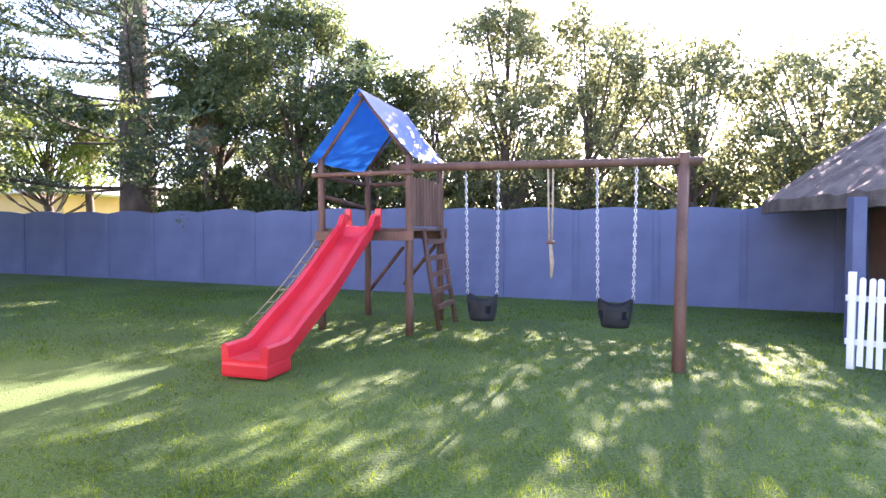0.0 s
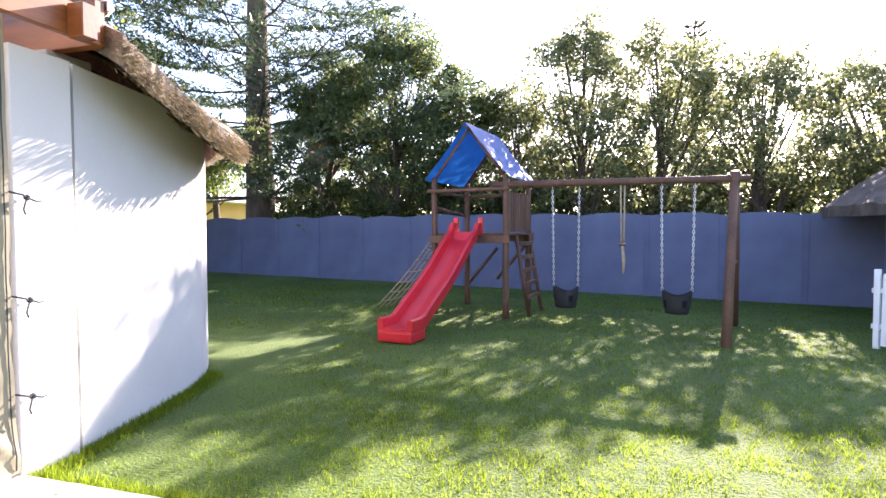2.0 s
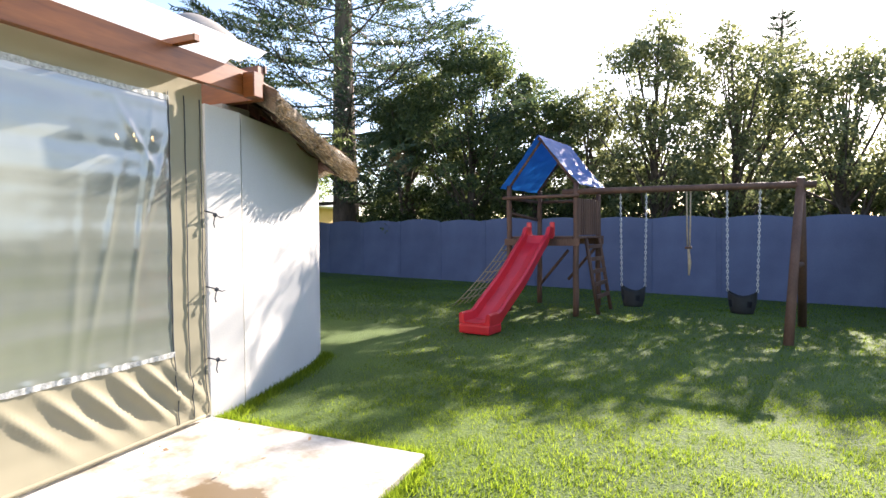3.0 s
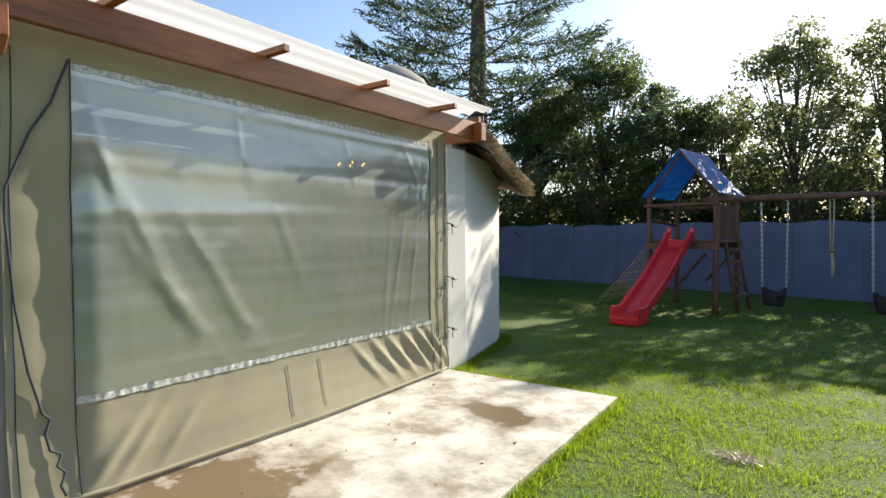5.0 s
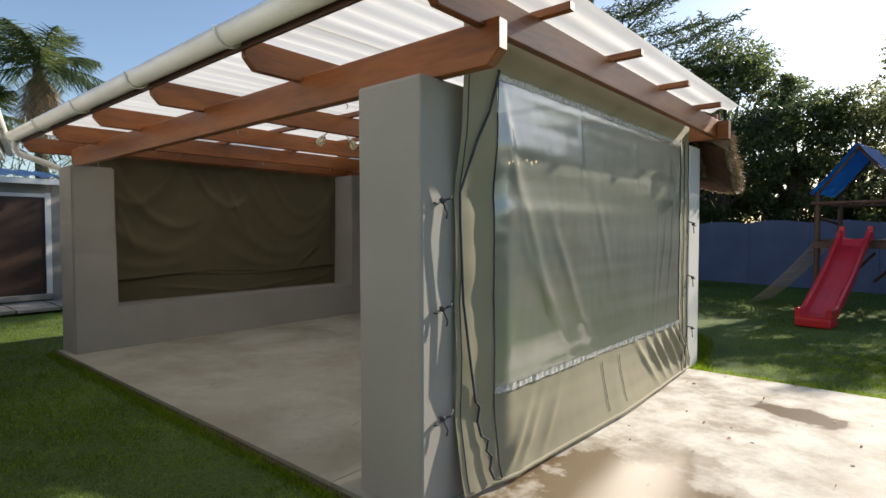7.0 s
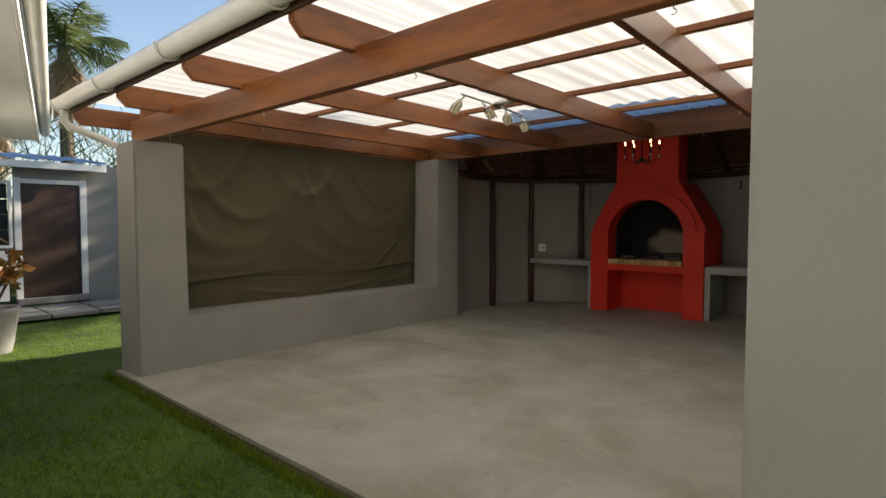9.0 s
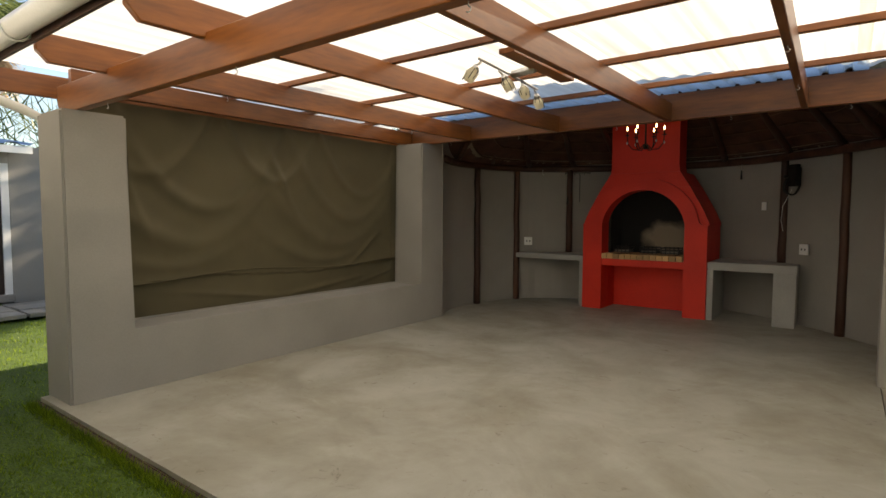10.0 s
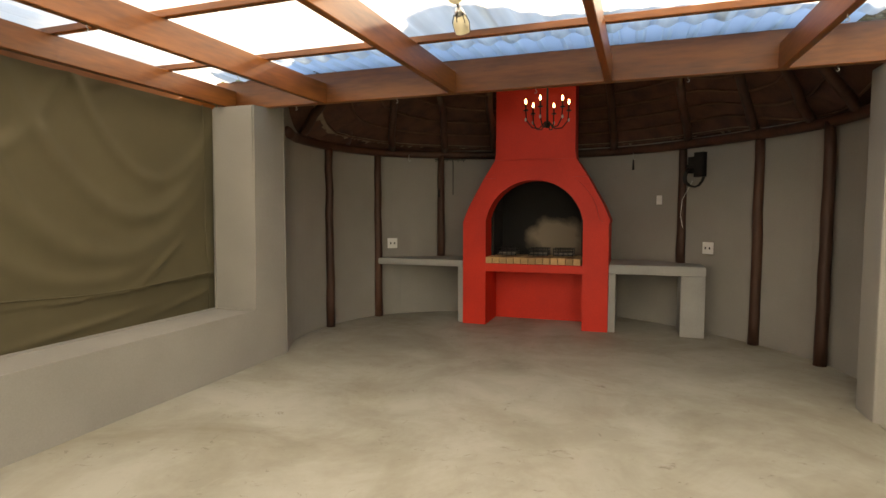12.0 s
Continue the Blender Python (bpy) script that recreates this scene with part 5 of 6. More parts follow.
def build_trees():
    norfolk_pine((-11.7, 14.8), 21.0, 0.55, "tall dark pine with level boughs behind the wall", 3, 16, 2.6, 8.4, 1.15)
    norfolk_pine((6.5, 42.0), 17.0, 0.4, "distant pine above the tree line", 4, 18, 4.0, 4.0, 0.6)
    dark = "dense dark green broadleaf tree behind the garden wall"
    pale = "sunlit grey-green broadleaf tree behind the garden wall"
    broad_tree((-8.6, 14.3), 6.6, 2.3, 17138, M_leaf_dark, dark, 11)
    broad_tree((-6.2, 14.0), 7.6, 2.3, 18696, M_leaf_dark, dark, 12)
    broad_tree((-4.3, 14.6), 6.1, 1.9, 16826, M_leaf_dark, dark, 13)
    broad_tree((-2.6, 15.4), 5.7, 2.0, 10011, M_leaf_pale, pale, 14)
    broad_tree((-0.6, 14.4), 7.3, 2.1, 12156, M_leaf_pale, pale, 15)
    broad_tree((1.6, 14.6), 6.8, 2.2, 11441, M_leaf_pale, pale, 16)
    broad_tree((4.0, 14.0), 5.9, 2.2, 10726, M_leaf_pale, pale, 17)
    broad_tree((6.6, 13.6), 5.7, 2.3, 10726, M_leaf_pale, pale, 18)
    broad_tree((9.2, 13.4), 5.5, 2.4, 10011, M_leaf_pale, pale, 19)
    broad_tree((-16.5, 16.5), 5.8, 2.6, 12464, M_leaf_bright, "light green leafy tree beyond the wall", 20, low=0.5)
    broad_tree((-20.5, 15.0), 6.5, 3.0, 12464, M_leaf_bright, "light green leafy tree beyond the wall", 21, low=0.5)
    broad_tree((-13.4, 9.5), 7.4, 2.4, 17138, M_leaf_dark, "dark green tree rising behind the thatched hut", 22)
    broad_tree((-17.5, 8.5), 8.0, 2.8, 17138, M_leaf_dark, "dark green tree rising behind the thatched hut", 23)
    # low shrubs close the gap under the crowns
    for k, sx in enumerate((-9.9, -7.3, -5.2, -3.2, -1.3, 0.7, 2.8, 5.0, 7.4)):
        broad_tree((sx, 15.9 + 0.3 * (k % 2)), 3.1 + 0.35 * (k % 3), 1.5, 5200, M_leaf_dark, "low dark shrub growing behind the garden wall", 40 + k, 0.10, 0.07, 0.10, 90)
    broad_tree((12.5, 11.5), 5.0, 2.5, 7416, M_leaf_pale, pale, 24)


build_trees()


# ---- hut and pavilion fittings ----
def build_chandelier():
    c = Vector((-6.72, 2.27, 2.665))
    t = thing("chandelier", c, "black wrought iron chandelier with six candle bulbs and glass drops", "chandelier")
    tube("stem", [c + Vector((0, 0, -0.16)), c + Vector((0, 0, 0.3)), c + Vector((0, 0, 1.55))], [0.014, 0.010, 0.006], M_iron, t, sides=8)
    bm = bmesh.new()
    bmesh.ops.create_uvsphere(bm, u_segments=12, v_segments=8, radius=0.035, matrix=Matrix.Translation(c + Vector((0, 0, -0.14))))
    part("hub", bm, M_iron, t, smooth=True)
    for k in range(6):
        a = 2 * math.pi * k / 6 + 0.35
        d = Vector((math.cos(a), math.sin(a), 0))
        arm = [c + d * r + Vector((0, 0, z)) for r, z in ((0.02, -0.10), (0.09, -0.18), (0.17, -0.17), (0.235, -0.09), (0.245, 0.02))]
        at = arm[-1]
        tube("arm", arm, 0.007, M_iron, t, sides=6)
        tube("candle_cup", [at, at + Vector((0, 0, 0.012))], [0.03, 0.026], M_iron, t, sides=10)
        tube("candle_sleeve", [at + Vector((0, 0, 0.012)), at + Vector((0, 0, 0.075))], 0.009, M_iron, t, sides=8)
        b = tube("bulb", [at + Vector((0, 0, z)) for z in (0.075, 0.085, 0.10, 0.118, 0.132)], [0.004, 0.009, 0.011, 0.007, 0.002], M_bulb, t, "lit warm candle bulb", 8)
        bm = bmesh.new()
        bmesh.ops.create_icosphere(bm, subdivisions=1, radius=0.014, matrix=Matrix.Translation(at + Vector((0, 0, -0.10))) @ Matrix.Diagonal((1, 1, 1.7, 1)))
        part("glass_drop", bm, M_steel, t)
        tube("drop_wire", [at, at + Vector((0, 0, -0.09))], 0.002, M_iron, t, sides=4)


def build_spot_track():
    t = thing("spot_light_bar", (-6.68, -1.55, 2.74), "steel bar with four striped glass spotlights", "spotlight bar")
    box("mounting_board", (-6.50, -2.10, 2.745), (-6.37, -1.02, 2.785), M_beam_y, t, "brown timber mounting board", 0.004)
    tube("bar", [(-6.65, -2.14, 2.73), (-6.70, -1.6, 2.735), (-6.76, -0.98, 2.73)], 0.011, M_steel, t, sides=8)
    tube("wall_plate", [(-6.68, -1.58, 2.73), (-6.47, -1.58, 2.75)], [0.03, 0.035], M_steel, t, sides=12)
    for y, dx, dy in ((-2.10, -0.02, -0.03), (-1.80, 0.02, 0.03), (-1.34, 0.03, -0.03), (-1.04, 0.0, 0.04)):
        x = -6.65 - 0.10 * (y + 2.1)
        top = Vector((x, y, 2.72))
        low = Vector((x + dx, y + dy, 2.685))
        d = Vector((dx * 1.4, dy * 1.4, -0.075))
        tube("neck", [top, low], 0.009, M_steel, t, sides=6)
        tube("cap", [low, low + d * 0.45], [0.018, 0.032], M_steel, t, sides=12)
        tube("shade", [low + d * 0.45, low + d * 0.9, low + d * 1.5, low + d * 1.55], [0.032, 0.048, 0.042, 0.0], M_spot_glass, t, "striped frosted glass shade", 14)
        for k in range(7):
            a = 2 * math.pi * k / 7
            o = Vector((math.cos(a), math.sin(a), 0))
            tube("stripe", [low + d * 0.45 + o * 0.034, low + d * 0.9 + o * 0.050, low + d * 1.5 + o * 0.044], 0.003, M_iron, t, sides=4)


def socket(at, yaw, w, h, holes, name="wall_socket", label="white plastic wall socket"):
    t = thing(name, at, label, "socket", "wall sockets")
    m = pose(*at, 0, 0, yaw)
    bm = bmesh.new()
    add_box(bm, (-w / 2, -0.012, -h / 2), (w / 2, 0.006, h / 2), 0.004, m)
    part("plate", bm, M_socket, t)
    for u in holes:
        bm = bmesh.new()
        add_box(bm, (u - 0.010, -0.016, -0.014), (u + 0.010, -0.0125, 0.014), 0.002, m)
        part("switch", bm, M_glass if name == "wall_socket" else M_picket, t)


def build_wall_fittings():
    socket((-9.19, 3.475, 1.08), 40, 0.15, 0.15, (-0.03, 0.03))
    socket((-4.87, 3.51, 1.09), -45, 0.15, 0.15, (-0.03, 0.03))
    socket((-5.43, 4.015, 1.71), -31, 0.075, 0.125, (0.0,), "light_switch", "white plastic light switch")
    t = thing("tv_bracket", (-4.95, 3.75, 2.12), "black metal television bracket with coiled cable", "tv bracket")
    m = pose(-5.03, 3.68, 2.12, 0, 0, -43)
    for n, lo, hi in (("plate", (-0.07, -0.05, -0.08), (0.10, 0.02, 0.13)), ("arm", (0.02, -0.20, -0.02), (0.06, -0.03, 0.02)), ("arm", (0.05, -0.22, -0.022), (0.26, -0.18, 0.018)), ("head", (0.20, -0.29, -0.15), (0.33, -0.22, 0.15))):
        bm = bmesh.new()
        add_box(bm, lo, hi, 0.004, m)
        part(n, bm, M_iron, t)
    pts = [m @ Vector((0.04 + 0.14 * math.cos(a) + 0.012 * k / 8, -0.10 + 0.01 * math.sin(3 * a), -0.13 + 0.13 * math.sin(a))) for k, a in enumerate([2 * math.pi * k / 12 for k in range(34)])]
    tube("cable", pts, 0.010, M_iron, t, "coiled black cable", 5)
    tube("cable", [m @ Vector(p) for p in ((0.0, -0.04, -0.18), (-0.06, -0.03, -0.26), (-0.14, -0.05, -0.42), (-0.16, -0.05, -0.62), (-0.12, -0.05, -0.78))], 0.003, M_socket, t, "thin pale cable", 5)
    t = thing("tool_rack", (-8.2, 4.02, 2.36), "thin iron hook rack with hanging fire tools", "tool rack")
    tube("rail", [(-8.62, 3.80, 2.34), (-8.2, 4.0, 2.34)], 0.006, M_iron, t, sides=5)
    for k in range(6):
        p = Vector((-8.6, 3.79, 2.34)).lerp(Vector((-8.22, 3.98, 2.34)), k / 5)
        tube("hook", [p, p + Vector((0, -0.015, -0.035)), p + Vector((0, -0.03, -0.025))], 0.004, M_iron, t, sides=4)
    for name, p, ln in (("fire_tongs", Vector((-8.55, 3.78, 2.31)), 0.52), ("fire_poker", Vector((-8.36, 3.88, 2.31)), 0.50)):
        o = thing(name, p, "slim hanging iron fire tool", "fire tool")
        tube("rod", [p, p - Vector((0.0, 0.0, ln))], 0.006, M_iron if name == "fire_poker" else M_play_wood, o, sides=5)
        if name == "fire_tongs":
            tube("head", [p - Vector((0, 0, ln - 0.1)), p - Vector((0, 0, ln + 0.02))], [0.012, 0.024], M_iron, o, sides=6)
    for at in ((-5.78, 4.24, 2.34), (-8.95, 3.62, 2.36)):
        o = thing("wall_hook", at, "small steel hook hanging from the ring pole", "hook", "small hooks")
        x, y, z = at
        tube("hook", [(x, y - 0.06, z + 0.04), (x, y - 0.07, z - 0.04), (x + 0.02, y - 0.08, z - 0.06), (x + 0.03, y - 0.07, z - 0.04)], 0.006, M_steel, o, sides=5)
    tube_at = Vector((-5.78, 4.16, 2.28))
    o = thing("hanging_tool", tube_at, "short dark tool hanging on a hook", "tool")
    tube("rod", [tube_at, tube_at - Vector((0, 0, 0.14))], [0.008, 0.016], M_iron, o, sides=6)


def cup_hook(x, y, z):
    o = thing("cup_hook", (x, y, z), "small brass cup hook screwed into a beam", "hook", "small hooks")
    tube("wire", [(x, y, z), (x, y, z - 0.02)] + [(x + 0.012 * math.sin(a), y, z - 0.032 + 0.012 * math.cos(a)) for a in [0, 1, 2, 3, 4]], 0.003, M_steel, o, sides=4)


build_chandelier()
build_spot_track()
build_wall_fittings()
for hx in (-8.9, -7.2, -5.6, -4.2):
    cup_hook(hx, -3.82, 2.394)
for hx in (-9.0, -7.9, -6.6, -5.4, -4.4):
    cup_hook(hx, 0.735, 2.60)
for hy in (-2.9, -1.7, -0.5):
    cup_hook(-4.65 - 0.11 * (hy + 4.25) / 4.94, hy, 2.588)
    cup_hook(-8.83 + 0.18 * (hy + 4.25) / 4.94, hy, 2.588)


# ---- garden beyond: sheds, houses, fences ----
def build_picket_fence():
    f = thing("picket_fence", (3.7, 5.5, -0.05), "white painted picket fence with rounded tops", "picket fence")
    a, d = Vector((3.21, 5.80)), Vector((0.86, -0.51))
    src = None
    ang = math.atan2(d.y, d.x)
    inv = f.matrix_basis.inverted()
    for k in range(21):
        p = a + d * (0.076 * k)
        if src is None:
            bm = bmesh.new()
            w = 0.026
            add_prism(bm, [(-w, 0.0), (w, 0.0), (w, 0.86)] + [(w * math.cos(t), 0.86 + w * math.sin(t)) for t in (0.6, 1.2, 1.57, 1.95, 2.55)] + [(-w, 0.86)], -0.010, 0.010, lambda u, v, q: (u, q, v))
            src = part("picket", bm, M_picket, f)
            ob = src
        else:
            ob = link("picket", src.data, None, f)
        ob.matrix_parent_inverse = inv
        ob.matrix_basis = pose(p.x, p.y, -0.02 + random.uniform(-0.01, 0.01), 0, random.uniform(-1, 1), math.degrees(ang))
    for z in (0.22, 0.66):
        bm = bmesh.new()
        add_box(bm, (-0.05, 0.012, z - 0.03), (1.55, 0.04, z + 0.03), 0.004, pose(a.x, a.y, 0, 0, 0, math.degrees(ang)))
        part("rail", bm, M_picket, f)
    for k in (0.0, 1.5):
        bm = bmesh.new()
        add_box(bm, (k - 0.035, 0.042, -0.1), (k + 0.035, 0.11, 0.92), 0.005, pose(a.x, a.y, 0, 0, 0, math.degrees(ang)))
        part("post", bm, M_picket, f)


def build_thatched_house():
    """The thatched garden room past the picket fence."""
    h = thing("garden_house", (7.2, 8.6, 0), "thatched garden house with brown timber wall and white post", "garden house")
    box("wall", (5.9, 7.3, -0.2), (9.6, 10.3, 2.1), M_brown_wall, h)
    box("post", (3.88, 7.05, -0.15), (4.03, 7.2, 1.74), M_fence, h, "blue-grey painted post")
    box("post", (4.45, 6.95, -0.15), (4.56, 7.06, 1.80), M_brown_wall, h)
    bm = bmesh.new()
    ridge0, ridge1 = Vector((6.9, 8.7, 4.0)), Vector((8.9, 8.7, 4.0))
    ring = [Vector((3.85, 8.9, 1.62)), Vector((4.1, 7.2, 1.62)), Vector((4.7, 6.3, 1.66)), Vector((6.4, 6.0, 1.7)), Vector((10.2, 6.1, 1.75)), Vector((10.6, 11.0, 1.75)), Vector((5.6, 11.0, 1.7)), Vector((4.1, 10.2, 1.62))]
    dense = []
    for i in range(len(ring)):
        for s in range(10):
            dense.append(ring[i].lerp(ring[(i + 1) % len(ring)], s / 10))
    def peak(p):
        return ridge0 if p.x < 6.9 else ridge1 if p.x > 8.9 else Vector((p.x, 8.7, 4.0))
    rows = []
    for k in range(13):
        t = k / 12
        rows.append([bm.verts.new(p.lerp(peak(p), t) + Vector((0, 0, 0.2 + 0.05 * noise.noise(p.lerp(peak(p), t) * 6) + 0.03 * noise.noise(p * 25 + Vector((0, 0, k)))))) for p in dense])
    n = len(dense)
    for a, b in zip(rows, rows[1:]):
        for i in range(n):
            bm.faces.new((a[i], a[(i + 1) % n], b[(i + 1) % n], b[i]))
    low = [bm.verts.new(p + Vector((0, 0, 0.02 * noise.noise(p * 20)))) for p in dense]
    for i in range(n):
        bm.faces.new((low[i], low[(i + 1) % n], rows[0][(i + 1) % n], rows[0][i]))
    bm.faces.new(low)
    part("roof", bm, M_thatch_shade, h, "thatch roof, dark brown from shade put in its colour")


def window(parent, m, w, h, rows=2, cols=2):
    f = new("window")
    f.parent = parent
    f.matrix_parent_inverse = parent.matrix_basis.inverted()
    for lo, hi in (((0, -0.03, 0), (0.05, 0.03, h)), ((w - 0.05, -0.03, 0), (w, 0.03, h)), ((0.05, -0.03, 0), (w - 0.05, 0.03, 0.05)), ((0.05, -0.03, h - 0.05), (w - 0.05, 0.03, h))):
        bm = bmesh.new()
        add_box(bm, lo, hi, 0.004, m)
        part("frame_bar", bm, M_picket, f)
    for r in range(rows):
        for c in range(cols):
            u0, v0 = 0.05 + (w - 0.1) * c / cols, 0.05 + (h - 0.1) * r / rows
            bm = bmesh.new()
            add_box(bm, (u0 + 0.012, 0.0, v0 + 0.012), (u0 + (w - 0.1) / cols - 0.012, 0.01, v0 + (h - 0.1) / rows - 0.012), 0.0, m)
            part("pane", bm, M_glass, f)
    return f


def build_shed():
    x = -16.4
    s = thing("shed", (x - 1.2, -3.2, 0.1), "small lean-to room with blue ribbed roof and dark brown door", "shed")
    box("wall", (x - 2.4, -1.0, -0.1), (x - 0.05, -2.12, 2.62), M_plaster, s, "grey plastered wall", 0.01)
    box("wall", (x - 0.12, -3.25, 2.30), (x - 0.04, -2.125, 2.60), M_plaster, s, bevel=0.005)
    box("wall", (x - 0.10, -3.75, 0.1), (x - 0.05, -3.36, 1.0), M_house, s, bevel=0.005)
    box("wall", (x - 2.4, -5.2, -0.1), (x - 0.05, -3.76, 2.6), M_house, s, bevel=0.01)
    d = new("door")
    d.parent = s
    d.matrix_parent_inverse = s.matrix_basis.inverted()
    box("leaf", (x - 0.09, -3.16, 0.14), (x - 0.05, -2.24, 2.22), M_door, d, "dark brown timber door")
    for y0, y1, z0, z1 in ((-3.26, -3.16, 0.1, 2.32), (-2.24, -2.13, 0.1, 2.32), (-3.16, -2.24, 2.22, 2.30)):
        box("frame", (x - 0.10, y0, z0), (x - 0.03, y1, z1), M_picket, d, "white door frame")
    box("step", (x - 0.05, -3.26, 0.02), (x + 0.10, -2.13, 0.13), M_paving, s)
    window(s, pose(x - 0.06, -3.74, 1.05, 0, 0, 90), 0.45, 1.2, 4, 1)
    bm = bmesh.new()
    n, prev = 60, None
    for i in range(n + 1):
        y = -5.3 + 3.45 * i / n
        hh = 0.035 * (1 if i % 6 in (0, 1, 2) else 0)
        pair = (bm.verts.new((x + 0.28, y, 2.62 + hh)), bm.verts.new((x - 2.5, y, 2.98 + hh)))
        if prev:
            bm.faces.new((prev[0], pair[0], pair[1], prev[1]))
        prev = pair
    ob = part("roof", bm, M_blue_metal, s, "blue ribbed metal roof sheet")
    box("fascia", (x + 0.22, -5.3, 2.48), (x + 0.26, -1.86, 2.60), M_picket, s, "white fascia board", 0.004)
    s.location = s.location + Vector((0.8, -0.56, 0.07))
    # paved strip in front of the shed
    pv = thing("paving", (x + 1.3, -3.2, 0.0), "row of worn grey paving slabs at the shed", "paving", kind="structure")
    for j in range(7):
        for i in range(3):
            box("paving_slab", (x + 0.12 + i * 0.46, -6.0 + j * 0.72, -0.06), (x + 0.56 + i * 0.46, -5.32 + j * 0.72, 0.012 + random.uniform(-0.01, 0.01)), M_paving, pv, bevel=0.01)
    pv.location = pv.location + Vector((0.8, -0.5, 0.06))


def build_house():
    """White house along the lawn, seen past its eaves."""
    h = thing("house", (-10, -8, 0), "white house with deep white eaves and gutter", "house")
    m = pose(-13.6, -4.45, 0, 0, 0, -12.8)
    def block(name, lo, hi, material, label="", bevel=0.008):
        bm = bmesh.new()
        add_box(bm, lo, hi, bevel, m)
        return part(name, bm, material, h, label)
    block("wall", (0, -6.5, -0.1), (10.6, 0, 2.86), M_house)
    bm = bmesh.new()
    add_prism(bm, [(-6.9, 2.862), (0.56, 2.862), (0.56, 2.90), (-3.2, 4.3), (-6.9, 3.1)], -0.35, 11.2, lambda u, v, d: m @ Vector((d, u, v)))
    part("roof", bm, M_paving, h, "grey roof with white soffit")
    block("soffit", (-0.36, 0.0, 2.84), (11.21, 0.555, 2.858), M_house)
    block("fascia", (-0.38, 0.562, 2.80), (11.22, 0.59, 3.03), M_picket, "white fascia board")
    bm = bmesh.new()
    add_tube(bm, [m @ Vector((-0.4, 0.66, 2.98)), m @ Vector((11.2, 0.66, 2.98))], 0.065, 10)
    part("gutter", bm, M_gutter, h, smooth=True)
    block("window_sill", (0.9, 0.0, 0.95), (2.5, 0.09, 1.02), M_picket)
    window(h, m @ pose(2.4, 0.02, 1.05, 0, 0, 180), 1.4, 1.2)


def build_pot_plant():
    x, y = -11.95, -4.72
    t = thing("potted_shrub", (x, y, 0), "bronze and yellow leaved shrub in a tall grey pot", "potted plant")
    prof = [(0.17, -0.04), (0.20, 0.1), (0.25, 0.45), (0.27, 0.52), (0.23, 0.52), (0.22, 0.47)]
    bm = bmesh.new()
    rings = [[bm.verts.new((x + r * math.cos(a), y + r * math.sin(a), z)) for a in [2 * math.pi * k / 20 for k in range(20)]] for r, z in prof]
    for a, b in zip(rings, rings[1:]):
        for k in range(20):
            bm.faces.new((a[k], a[(k + 1) % 20], b[(k + 1) % 20], b[k]))
    bm.faces.new(rings[-1])
    part("pot", bm, M_pot, t, smooth=True)
    rng = np.random.default_rng(5)
    rnd = random.Random(5)
    pts, bm = [], bmesh.new()
    for k in range(11):
        a = rnd.uniform(0, 6.28)
        tip = Vector((x + rnd.uniform(0.1, 0.38) * math.cos(a), y + rnd.uniform(0.1, 0.38) * math.sin(a), rnd.uniform(0.85, 1.35)))
        base = Vector((x, y, 0.48))
        add_tube(bm, [base, base.lerp(tip, 0.5) + Vector((0, 0, 0.08)), tip], [0.012, 0.009, 0.005], 5)
        for j in range(14):
            pts.append(base.lerp(tip, rnd.uniform(0.55, 1.05)) + Vector((rnd.gauss(0, 0.03), rnd.gauss(0, 0.03), rnd.gauss(0, 0.03))))
    part("stem", bm, M_bark, t)
    leaves("foliage", np.array([tuple(p) for p in pts]), 0.085, M_croton, t, rng, 1.9, -0.5)


